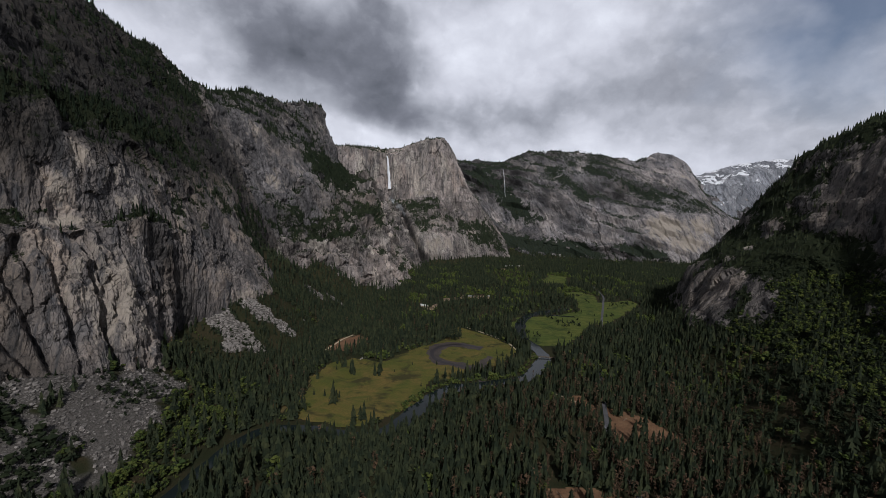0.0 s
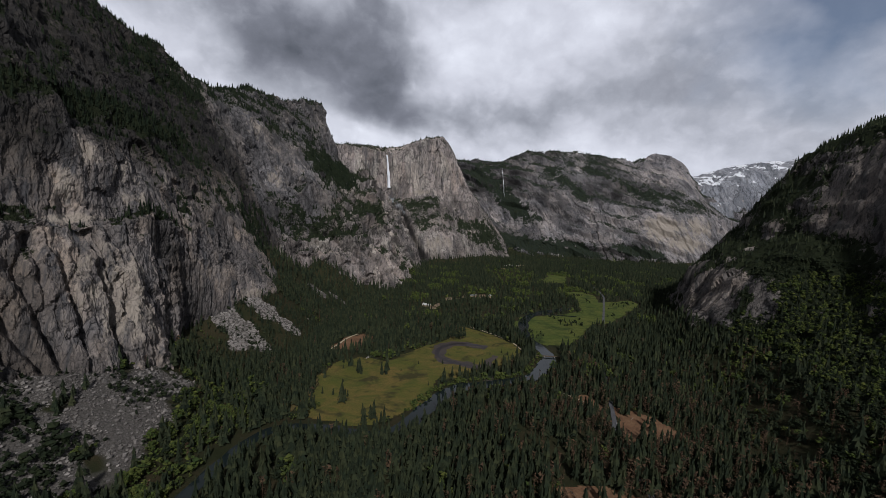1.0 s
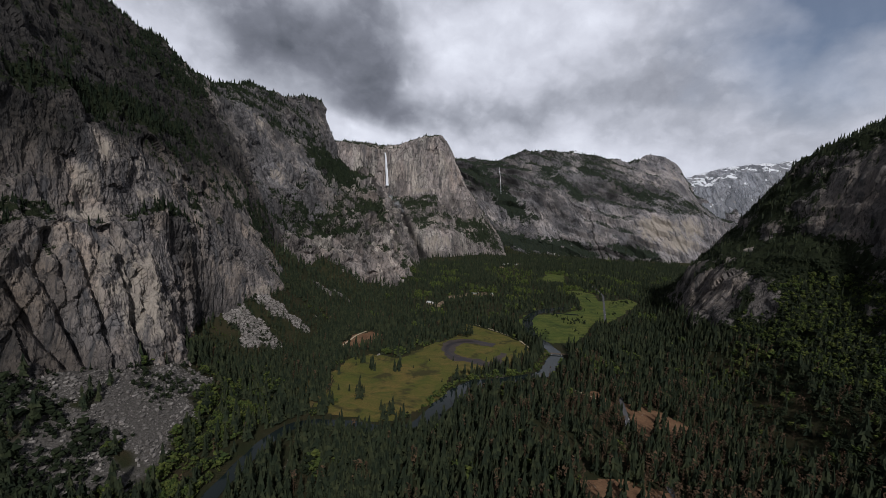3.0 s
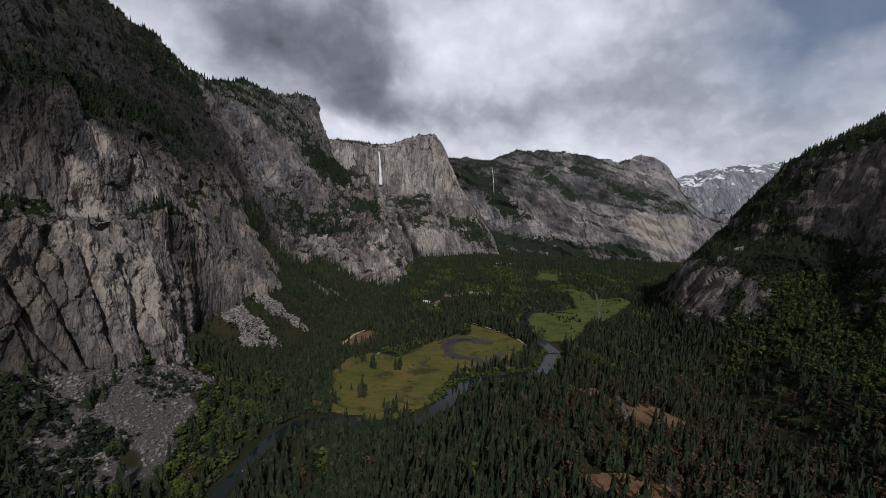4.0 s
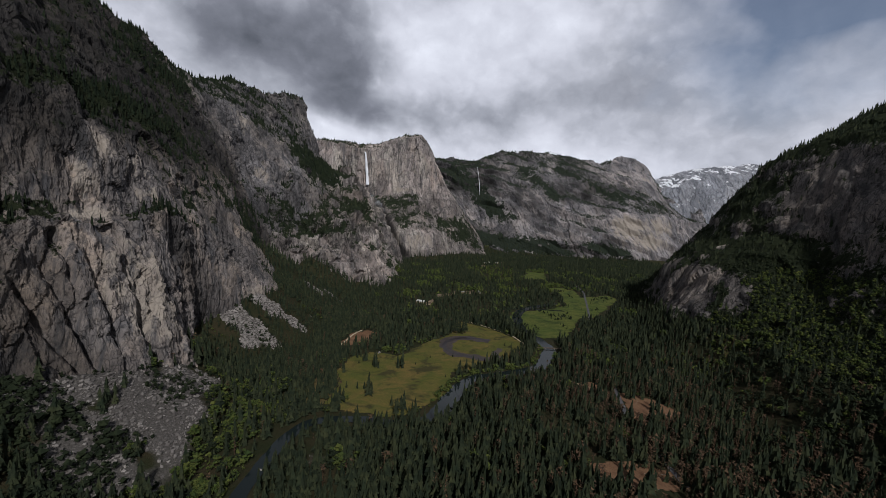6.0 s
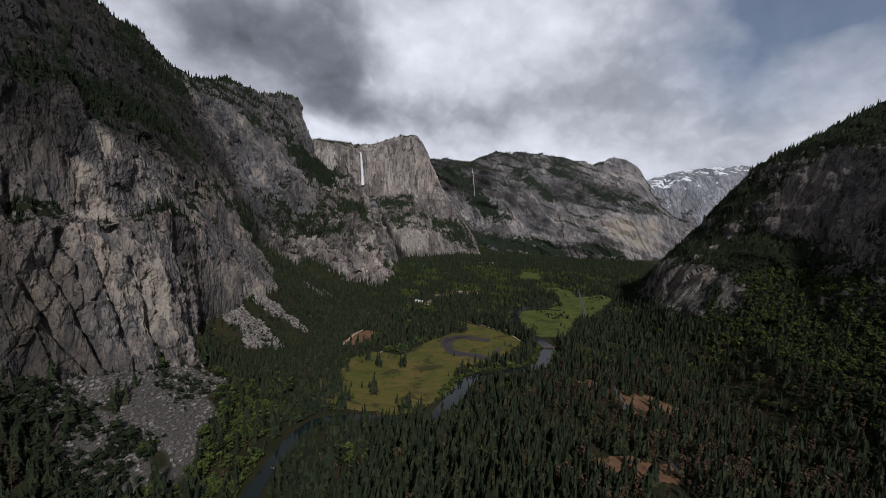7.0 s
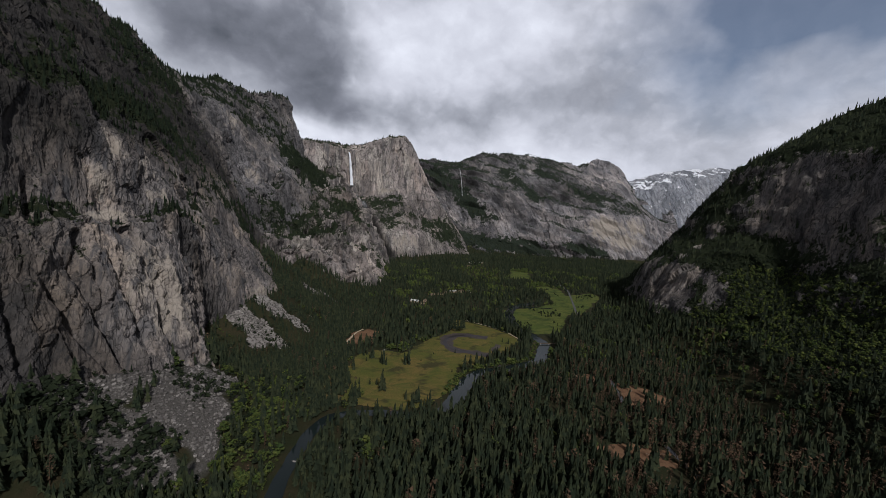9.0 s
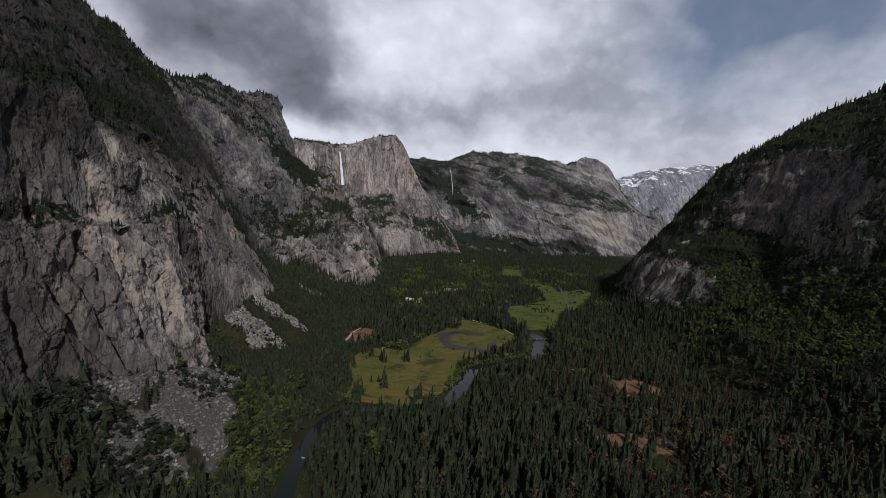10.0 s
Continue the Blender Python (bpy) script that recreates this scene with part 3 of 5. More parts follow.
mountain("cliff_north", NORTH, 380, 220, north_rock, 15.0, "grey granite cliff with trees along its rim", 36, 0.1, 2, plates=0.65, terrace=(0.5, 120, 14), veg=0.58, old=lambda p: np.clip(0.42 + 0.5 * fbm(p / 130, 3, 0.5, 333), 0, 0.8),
         scars=[(-640, 1650, 640, 60, 70, 0.75), (-560, 1640, 430, 70, 80, 0.6), (-480, 1780, 470, 60, 60, 0.5)], bare=[(-580, 1600, 520, 190, 170), (-400, 2150, 500, 300, 130, 1.0), (-420, 1560, 280, 120, 60, 0.8), (-600, 2200, 700, 120, 60, 0.6)])
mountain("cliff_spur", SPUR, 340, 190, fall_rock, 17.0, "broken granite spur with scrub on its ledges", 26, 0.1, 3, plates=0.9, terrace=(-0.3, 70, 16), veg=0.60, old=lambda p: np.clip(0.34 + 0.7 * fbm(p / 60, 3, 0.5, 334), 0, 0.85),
         scars=[(-226, 1769, 310, 18, 16), (-130, 1620, 90, 70, 70, 0.42), (-260, 1580, 140, 60, 60, 0.4), (-40, 1660, 70, 40, 60, 0.4)], bare=[(-120, 1640, 90, 110, 80), (-330, 1650, 260, 120, 70, 0.8), (-120, 1900, 330, 140, 50, 0.7)])
# the 0.9 term of old paints the gorge's shade along its carved groove
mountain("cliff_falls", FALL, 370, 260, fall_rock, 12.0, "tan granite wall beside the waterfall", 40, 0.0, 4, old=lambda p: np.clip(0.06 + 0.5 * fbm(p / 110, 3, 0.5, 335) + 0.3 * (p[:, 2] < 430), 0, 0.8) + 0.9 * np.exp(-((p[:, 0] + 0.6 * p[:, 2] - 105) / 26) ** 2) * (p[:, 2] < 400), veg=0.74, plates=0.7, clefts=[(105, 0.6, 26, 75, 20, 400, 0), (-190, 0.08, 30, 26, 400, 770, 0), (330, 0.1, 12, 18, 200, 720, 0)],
         scars=[(60, 3030, 480, 80, 30, 0.8), (190, 2600, 130, 160, 70, 0.7), (150, 3060, 700, 150, 150, 0.5)], bare=[(60, 3080, 680, 320, 230), (200, 2600, 110, 150, 70), (60, 2860, 385, 150, 24, 0.7), (110, 2990, 440, 90, 40, 0.35), (250, 2800, 300, 140, 22, 0.7), (400, 2850, 260, 120, 50, 0.6), (-250, 2800, 400, 220, 60, 0.7), (500, 2950, 200, 160, 90, 0.8), (620, 3050, 180, 180, 130, 0.9), (470, 2860, 160, 110, 50, 0.7)])
# wooded ramps slanting down the far wall
RAMPS = []
for a, b, count, r in (((2190, 3950, 958), (2678, 3943, 850), 9, 34), ((2690, 3930, 840), (2830, 3855, 672), 5, 34), ((2113, 3584, 605), (2628, 3637, 535), 9, 42), ((1238, 3725, 796), (1507, 3480, 534), 7, 38),
                       ((1587, 3735, 822), (2008, 3600, 628), 9, 34), ((553, 3768, 743), (829, 3533, 463), 8, 60), ((829, 3533, 463), (974, 3423, 318), 5, 60), ((713, 3356, 125), (1447, 3238, 70), 9, 75), ((1756, 3237, 110), (2060, 3230, 70), 6, 55)):
    for k in range(count):
        f = k / (count - 1)
        RAMPS.append((a[0] + (b[0] - a[0]) * f, a[1] + (b[1] - a[1]) * f, a[2] + (b[2] - a[2]) * f, r * 1.9, r * 1.0, 0.85))
mountain("cliff_arches", ARCH, 420, 210, far_rock, 11.0, "pale granite wall with curved overhangs and a bald dome up the valley", 50, 0.0, 5, veg=0.70, old=lambda p: np.clip((2300 - p[:, 0]) / 1000, 0, 0.44) + 0.22 * (p[:, 2] > 500) * (p[:, 2] < 800) + 0.8 * fbm(np.stack([p[:, 0] + 0.8 * p[:, 2], p[:, 1], 2.2 * (p[:, 2] - 0.2 * p[:, 0])], 1) / 260, 3, 0.5, 336),
         scars=[(2140, 3299, 300, 150, 150, 1.0), (2450, 3340, 320, 120, 130, 0.9), (2300, 3290, 180, 170, 130, 0.9), (2560, 3800, 780, 90, 90, 0.6)], across=0.5, plates=0.8, terrace=(0.30, 115, 30), bare=[(2480, 3850, 960, 330, 160)] + RAMPS)
mountain("mountain_snow", SNOW, 160, 80, snow_rock, 22.0, "distant mountain streaked with snow", 120, 0.0, 6, veg=1.2)
mountain("cliff_south", SOUTH, 430, 210, south_rock, 8.5, "dark wooded mountainside with granite ledges", 36, -0.2, 7, plates=0.8, terrace=(-0.45, 60, 9), veg=0.385, old=lambda p: np.full(len(p), 0.34), scars=[(930, 1060, 150, 70, 60, 0.45), (1243, 1129, 427, 25, 30), (1180, 1130, 350, 22, 14, 0.9), (1150, 1131, 320, 25, 10, 0.9), (1102, 1132, 281, 30, 14, 0.9), (1060, 1130, 240, 30, 18, 0.7), (1033, 1292, 177, 14, 50, 0.9), (1066, 1302, 226, 12, 22, 0.9), (1010, 700, 190, 30, 10, 0.8), (1022, 650, 225, 30, 10, 0.9), (1036, 610, 255, 30, 10, 0.9)],
         bare=[(930, 1060, 150, 190, 90), (1180, 830, 430, 200, 90), (1010, 1330, 160, 90, 90), (1290, 960, 500, 130, 80), (1400, 1100, 660, 260, 70, 0.7), (1180, 1190, 440, 90, 80, 0.6), (1080, 1250, 330, 80, 60, 0.7), (1020, 900, 290, 150, 60, 0.7)])
mountain("cliff_behind_north", BEHIND_NORTH, 90, 40, near_rock, 20.0, "grey granite cliffs down the valley", 60, 0.2, 8)
mountain("cliff_behind_south", BEHIND_SOUTH, 90, 40, south_rock, 20.0, "wooded mountainside down the valley", 60, 0.2, 9)


# ---- the ground, one sheet ----
def foot_rise(x, y, steep=0.72):
    """How high the scree lies at x, y: it falls away from the feet of the mountains."""
    z = np.zeros_like(x)
    for ctrl in FEET:
        line = spline(ctrl[:, 1], 160)
        for k in range(len(line) - 1):
            a, b = line[k], line[k + 1]
            e = b - a
            t = np.clip(((x - a[0]) * e[0] + (y - a[1]) * e[1]) / (e[0] ** 2 + e[1] ** 2 + 1e-9), 0, 1)
            d = np.hypot(x - a[0] - t * e[0], y - a[1] - t * e[1])
            z = np.maximum(z, a[2] + t * e[2] - steep * d)
    return z


def ground_height(x, y):
    z = foot_rise(x, y)
    p = np.stack([x, y, np.zeros_like(x)], 1)
    return z + np.clip(z / 30, 0, 1) * 6 * fbm(p / 45, 4, 0.5, 40) + np.clip(z / 10, 0, 1) * 2.0 * fbm(p / 9, 3, 0.5, 44)


gx = np.r_[np.linspace(-6000, -700, 22)[:-1], np.arange(-700, 1100, 9.0), np.linspace(1100, 3000, 70)[:-1], np.linspace(3000, 6000, 12)]
gy = np.r_[np.linspace(-4000, -200, 18)[:-1], np.arange(-200, 1800, 9.0), np.linspace(1800, 3900, 110)[:-1], np.linspace(3900, 7000, 12)]
X, Y = np.meshgrid(gx, gy, indexing="ij")
GZ = ground_height(X.ravel(), Y.ravel()).reshape(X.shape)
SCREE = [(-385, 500, 85, 170), (-305, 500, 78, 150), (-325, 395, 75, 75), (-340, 955, 50, 56), (-292, 945, 52, 42), (-242, 948, 46, 30), (-352, 860, 46, 50), (-308, 852, 50, 38), (-266, 845, 40, 26), (-300, 815, 28, 22), (-250, 1260, 50, 30), (-200, 1330, 50, 22), (880, 640, 75, 60), (840, 560, 55, 70)]


def scree_at(x, y):
    """How stony the ground is, from 0 to 1."""
    p = np.stack([x, y, np.zeros_like(x)], 1)
    out = np.zeros_like(x)
    for cx, cy, rx, ry in SCREE:
        out = np.maximum(out, 1.5 - 1.5 * np.hypot((x - cx) / rx, (y - cy) / ry))
    return np.clip(out + 0.5 * 1.5 * fbm(p / 32, 5, 0.6, 60), 0, 1)


ground_me = mesh_from("ground", np.stack([X, Y, GZ], 2).reshape(-1, 3), grid_faces(len(gx), len(gy)), forest_floor, True)
ground_me.attributes.new("scree", "FLOAT", "POINT").data.foreach_set("value", scree_at(X.ravel(), Y.ravel()).astype(np.float32))
ground = new("ground", ground_me)
tagged(ground, "valley floor of brown needle litter and grey scree", "ground", kind="structure")


def height_at(x, y):
    i = np.clip(np.searchsorted(gx, x) - 1, 0, len(gx) - 2)
    j = np.clip(np.searchsorted(gy, y) - 1, 0, len(gy) - 2)
    u, v = (x - gx[i]) / (gx[i + 1] - gx[i]), (y - gy[j]) / (gy[j + 1] - gy[j])
    return GZ[i, j] * (1 - u) * (1 - v) + GZ[i + 1, j] * u * (1 - v) + GZ[i, j + 1] * (1 - u) * v + GZ[i + 1, j + 1] * u * v

# ---- valley floor: meadows, river, road ----
def inside(x, y, poly):
    """Whether points lie in a polygon."""
    hit = np.zeros(len(x), bool)
    for (x0, y0), (x1, y1) in zip(poly, poly[1:] + poly[:1]):
        cross = (y0 > y) != (y1 > y)
        hit ^= cross & (x < (x1 - x0) * (y - y0) / ((y1 - y0) or 1e-9) + x0)
    return hit


def off_line(x, y, line):
    """The distance of points from a line."""
    best = np.full(len(x), 1e9)
    for a, b in zip(line[:-1], line[1:]):
        e = b - a
        t = np.clip(((x - a[0]) * e[0] + (y - a[1]) * e[1]) / (e @ e + 1e-9), 0, 1)
        best = np.minimum(best, np.hypot(x - a[0] - t * e[0], y - a[1] - t * e[1]))
    return best


def field(name, poly, z, step, material, label, category):
    """A patch of ground cover with an uneven edge."""
    p = np.array(poly, float)
    lo, hi = p.min(0) - step, p.max(0) + step
    xs, ys = np.arange(lo[0], hi[0], step), np.arange(lo[1], hi[1], step)
    gx2, gy2 = np.meshgrid(xs, ys, indexing="ij")
    q = np.stack([gx2.ravel(), gy2.ravel(), np.zeros(gx2.size)], 1)
    wob = 14 * np.stack([fbm(q / 40, 3, 0.5, 80), fbm(q / 40, 3, 0.5, 85)], 1)
    keep = inside(q[:, 0] + wob[:, 0], q[:, 1] + wob[:, 1], [tuple(v) for v in poly])
    keep &= height_at(q[:, 0], q[:, 1]) < 1.0
    f = grid_faces(len(xs), len(ys))
    f = f[keep[f].all(1)]
    used, idx = np.unique(f, return_inverse=True)
    q[:, 2] = z + 0.15 * fbm(q / 15, 3, 0.5, 90)
    ob = new(name, mesh_from(name, q[used], idx.reshape(-1, 4), material, True))
    return tagged(ob, label, category, kind="structure")


def strip(name, line, width, z, material, label, category, wob=0.0, narrow=None):
    c = spline(np.array(line, float), 30 * len(line))
    d = np.gradient(c, axis=0)
    d /= np.linalg.norm(d, axis=1, keepdims=True)
    side = np.stack([-d[:, 1], d[:, 0]], 1)
    c3 = np.c_[c, np.zeros(len(c))]
    l = width / 2 * (1 + wob * fbm(c3 / 30, 3, 0.5, 95))[:, None]
    r = width / 2 * (1 + wob * fbm(c3 / 30 + 50, 3, 0.5, 96))[:, None]
    if narrow:
        thin = np.where(c[:, 1:] < narrow[0], narrow[1], 1.0)
        thin = np.convolve(np.pad(thin[:, 0], 8, mode="edge"), np.ones(17) / 17, "valid")[:, None]
        l, r = l * thin, r * thin
    rows = np.stack([c + side * l, c + side * l * 0.3, c - side * r * 0.3, c - side * r], 1)
    rows = np.concatenate([rows, np.full(rows.shape[:2] + (1,), z)], 2)
    ob = new(name, mesh_from(name, rows.reshape(-1, 3), grid_faces(len(c), 4)[:, ::-1], material, True))
    tagged(ob, label, category, kind="structure")
    return c


MEADOW = [(-112, 596), (-92, 640), (-106, 742), (-84, 800), (-46, 853), (21, 823), (83, 904), (169, 985), (216, 1121), (286, 1071), (350, 975), (364, 909), (283, 800), (208, 755), (143, 735), (117, 634), (83, 590), (25, 555), (-67, 562)]
MEADOW_FAR = [(430, 968), (508, 980), (590, 1100), (655, 1202), (730, 1218), (1000, 1548), (1005, 1635), (838, 1560), (880, 1690), (840, 1790), (733, 1738), (752, 1584), (690, 1400), (600, 1330), (430, 1270), (385, 1170), (388, 1060)]
MEADOW_END = [(701, 1984), (840, 2284), (944, 2244), (846, 1991)]
VILLAGE = [(480, 1900), (420, 2300), (700, 2500), (760, 2300), (640, 1950)]
SOIL = [[(385, 680), (425, 690), (440, 640), (415, 615), (392, 640)], [(452, 650), (520, 612), (522, 532), (432, 530)], [(230, 520), (262, 525), (258, 492), (232, 492)], [(280, 425), (350, 430), (400, 395), (370, 360), (290, 372)], [(198, 518), (220, 516), (220, 496), (200, 496)], [(500, 560), (520, 590), (545, 560), (530, 520)], [(430, 480), (455, 500), (470, 470), (450, 450)]]
CLEARING = [(-118, 875), (-96, 975), (-60, 1010), (-20, 985), (-30, 930), (-70, 880)]
RIVER = [(660, 1420), (520, 1330), (440, 1230), (395, 1060), (410, 960), (414, 890), (374, 814), (338, 762), (261, 726), (190, 705), (150, 668), (116, 615), (85, 560), (40, 528), (-30, 540), (-95, 540), (-130, 515), (-150, 450), (-164, 362), (-172, 200), (-150, -200)]
OXBOW = [(268, 938), (232, 958), (186, 955), (150, 925), (138, 880), (160, 838), (205, 815), (238, 800)]
SIDE_CHANNEL = [(282, 882), (262, 842), (258, 800), (252, 765), (238, 730)]
CREEK = [(398, 1305), (520, 1312), (640, 1300)]
ROAD = [(360, 100), (390, 350), (414, 520), (421, 555), (440, 600), (500, 760), (600, 1000), (690, 1200), (775, 1385), (850, 1550), (920, 1720), (980, 2000)]
PATH_SAND = [(227, 1134), (262, 1098), (300, 1056), (340, 1000), (356, 940), (360, 908)]
field("meadow_1", MEADOW, 0.5, 4.0, meadow_grass, "olive green meadow beside the winding river", "meadow")
MARSH = [(-178, 580), (-140, 562), (-108, 592), (-88, 640), (-102, 742), (-140, 735), (-172, 660)]
field("marsh", MARSH, 0.45, 4.0, mottled("marsh_grass", (0.10, 0.078, 0.034), (0.14, 0.108, 0.045), (0.045, 0.045, 0.022), 0.05), "brown marshy ground at the meadow's edge", "marsh")
field("meadow_2", MEADOW_FAR, 0.5, 6.0, bright_grass, "bright green meadow up the valley", "meadow")
field("meadow_3", MEADOW_END, 0.5, 9.0, bright_grass, "bright green meadow far up the valley", "meadow")
field("soil_clearing", CLEARING, 0.6, 4.0, bare_soil, "tan bare clearing at the wood's edge", "clearing")
for k, poly in enumerate(SOIL):
    field("soil_" + str(k + 1), poly, 0.55, 3.0, bare_soil, "reddish bare soil between the pines", "soil")
strip("mud_bank", OXBOW, 32, 0.85, mud, "dark wet mud of an old river loop", "mud", 1.1)
river_line = strip("river", RIVER, 31, 1.05, water, "dark slow river winding along the meadow", "river", 0.35, (552, 0.62))
strip("oxbow_water", OXBOW, 10, 1.0, still_water, "shallow water in an old river loop", "water", 0.6)
strip("side_channel", SIDE_CHANNEL, 17, 0.98, mud, "wet muddy side channel joining the river", "mud", 0.8)
strip("creek", CREEK, 14, 0.95, water, "dark creek across the far meadow", "creek", 0.4)
road_line = strip("road", ROAD, 7.5, 0.8, asphalt, "grey asphalt road through the pines", "road")
strip("path_1", PATH_SAND, 5, 0.9, sand, "pale sandy path along the meadow", "path", 0.3)
strip("path_2", [(-116, 876), (-104, 920), (-92, 966), (-72, 1003)], 5, 0.95, sand, "pale sandy track in the clearing", "path", 0.3)
strip("path_3", [(368, 706), (392, 682), (414, 657), (419, 640)], 3.5, 0.95, sand, "pale sandy track between the pines", "path", 0.3)
OXBOW_LINE = spline(np.array(OXBOW, float), 80)
CREEK_LINE = spline(np.array(CREEK, float), 40)

LODGE_ROWS = [(196, 1472, 20, 0), (236, 1496, -15, 0), (262, 1530, 70, 0), (300, 1552, 10, 1), (322, 1540, -40, 0), (342, 1572, 30, 0), (372, 1556, 80, 1), (132, 1322, 15, 0), (112, 1352, -30, 1), (150, 1362, 60, 0), (628, 2560, 10, 1), (672, 2600, -10, 1), (722, 2590, 40, 1), (760, 2640, 0, 0), (590, 2420, 25, 0)]
CAMP = [(170, 1440), (160, 1500), (240, 1560), (330, 1610), (410, 1600), (400, 1530), (300, 1480)]

# ---- trees ----
rng = np.random.default_rng(11)


def merge(pieces):
    """Joins (verts, faces) pairs."""
    vs, fs, n = [], [], 0
    for v, f in pieces:
        vs.append(v)
        fs.append(f + n)
        n += len(v)
    return np.concatenate(vs), np.concatenate(fs)


def cone_layers(layers, points, wide, base, droop, seed):
    """Needle crown of unit height: tiers of ragged, drooping boughs."""
    r = np.random.default_rng(seed)
    out = []
    for k in range(layers):
        f = k / layers
        z0 = base + (1 - base) * f
        top = min(1.0, z0 + (1 - base) * (1.9 / layers))
        rad = wide * (1 - f) ** 0.85 * r.uniform(0.85, 1.15) + 0.008
        ang = np.linspace(0, 2 * np.pi, points * 2, endpoint=False) + r.uniform(0, 6)
        rr = rad * np.where(np.arange(points * 2) % 2, 0.5, 1.0) * r.uniform(0.65, 1.25, points * 2)
        zz = z0 - droop * rr + r.uniform(-0.012, 0.012, points * 2)
        lean = r.uniform(-0.012, 0.012, 2)
        ring = np.stack([rr * np.cos(ang) + lean[0], rr * np.sin(ang) + lean[1], zz], 1)
        v = np.concatenate([[[lean[0] * 0.5, lean[1] * 0.5, top]], ring])
        i = np.arange(points * 2)
        out.append((v, np.stack([np.zeros_like(i), i + 1, (i + 1) % (points * 2) + 1], 1)))
    return merge(out)


def stem(r0, r1, z0, z1, sides=5):
    ang = np.linspace(0, 2 * np.pi, sides, endpoint=False)
    a = np.stack([r0 * np.cos(ang), r0 * np.sin(ang), np.full(sides, z0)], 1)
    b = np.stack([r1 * np.cos(ang), r1 * np.sin(ang), np.full(sides, z1)], 1)
    i = np.arange(sides)
    j = (i + 1) % sides
    return np.concatenate([a, b]), np.concatenate([np.stack([i, j, j + sides], 1), np.stack([i, j + sides, i + sides], 1)])


ICO = bmesh.new()
bmesh.ops.create_icosphere(ICO, subdivisions=1, radius=1.0)
ICO_V = np.array([v.co[:] for v in ICO.verts])
ICO_F = np.array([[v.index for v in f.verts] for f in ICO.faces])
ICO.free()


OCTA_V = np.array([(1, 0, 0), (0, 1, 0), (-1, 0, 0), (0, -1, 0), (0, 0, 1), (0, 0, -1)], float)
OCTA_F = np.array([(0, 1, 4), (1, 2, 4), (2, 3, 4), (3, 0, 4), (1, 0, 5), (2, 1, 5), (3, 2, 5), (0, 3, 5)])


def sprays(centres, size, r):
    """Loose leaf sprays: one small ragged triangle at each place."""
    n = len(centres)
    v = centres[:, None] + r.normal(0, 1, (n, 3, 3)) * size * np.array((1, 1, 0.7))
    return v.reshape(-1, 3), np.arange(n * 3).reshape(-1, 3)


def leaf_clumps(count, seed, wide=0.42, low=0.3, size=0.2, loose=0):
    """Broad-leaved crown of unit height: many ragged clumps with gaps between, and loose sprays round them."""
    r = np.random.default_rng(seed)
    out, mids = [], []
    for k in range(count):
        a, h = r.uniform(0, 6.28), r.uniform(0, 1)
        reach = wide * np.sqrt(r.uniform(0.05, 1)) * math.sin(math.pi * (0.2 + 0.75 * h))
        c = np.array((reach * math.cos(a), reach * math.sin(a), low + (0.9 - low) * h))
        v = OCTA_V * r.uniform(0.6, 1.4, (6, 1)) @ np.array(Euler(r.uniform(0, 3, 3)).to_matrix()) * size * r.uniform(0.6, 1.2)
        out.append((v * np.array((1, 1, 0.8)) + c, OCTA_F))
        mids.append(c)
    if loose:
        way = r.normal(0, 1, (loose, 3))
        way /= np.linalg.norm(way, axis=1, keepdims=True)
        out.append(sprays(np.array(mids)[r.integers(0, count, loose)] + way * size * r.uniform(0.7, 1.2, (loose, 1)), size * 0.38, r))
    return merge(out)


def rocks(seed):
    r = np.random.default_rng(seed)
    v = np.array([(x, y, z) for x in (-1, 1) for y in (-1, 1) for z in (-1, 1)]) * r.uniform(0.45, 1.15, (8, 3))
    v = v @ np.array(Euler(r.uniform(0, 0.8, 3)).to_matrix()) * np.array((1.0, r.uniform(0.6, 1), r.uniform(0.5, 0.9)))
    f = np.array([(0, 1, 3), (0, 3, 2), (4, 6, 7), (4, 7, 5), (0, 4, 5), (0, 5, 1), (2, 3, 7), (2, 7, 6), (0, 2, 6), (0, 6, 4), (1, 5, 7), (1, 7, 3)])
    return v, f


def scatter(shapes, pos, tall, wide=None):
    """Copies of the shapes at the places, joined: heights tall, widths tall * wide."""
    wide = np.ones(len(pos)) if wide is None else wide
    pick = rng.integers(0, len(shapes), len(pos))
    turn = rng.uniform(0, 6.283, len(pos))
    out = []
    for k, (v, f) in enumerate(shapes):
        at = np.nonzero(pick == k)[0]
        if not len(at):
            continue
        c, s, h, b = np.cos(turn[at])[:, None], np.sin(turn[at])[:, None], tall[at][:, None], (tall[at] * wide[at])[:, None]
        x = pos[at, 0][:, None] + b * (c * v[None, :, 0] - s * v[None, :, 1])
        y = pos[at, 1][:, None] + b * (s * v[None, :, 0] + c * v[None, :, 1])
        z = pos[at, 2][:, None] + h * v[None, :, 2]
        out.append((np.stack([x, y, z], 2).reshape(-1, 3), (f[None] + (np.arange(len(at)) * len(v))[:, None, None]).reshape(-1, 3)))
    return merge(out)


def stuff(name, piece, material, label, category):
    return tagged(new(name, mesh_from(name, *piece, material)), label, category, kind="stuff")


def jittered(x0, x1, y0, y1, step):
    a, b = np.meshgrid(np.arange(x0, x1, step), np.arange(y0, y1, step), indexing="ij")
    return a.ravel() + rng.uniform(-0.48, 0.48, a.size) * step, b.ravel() + rng.uniform(-0.48, 0.48, a.size) * step


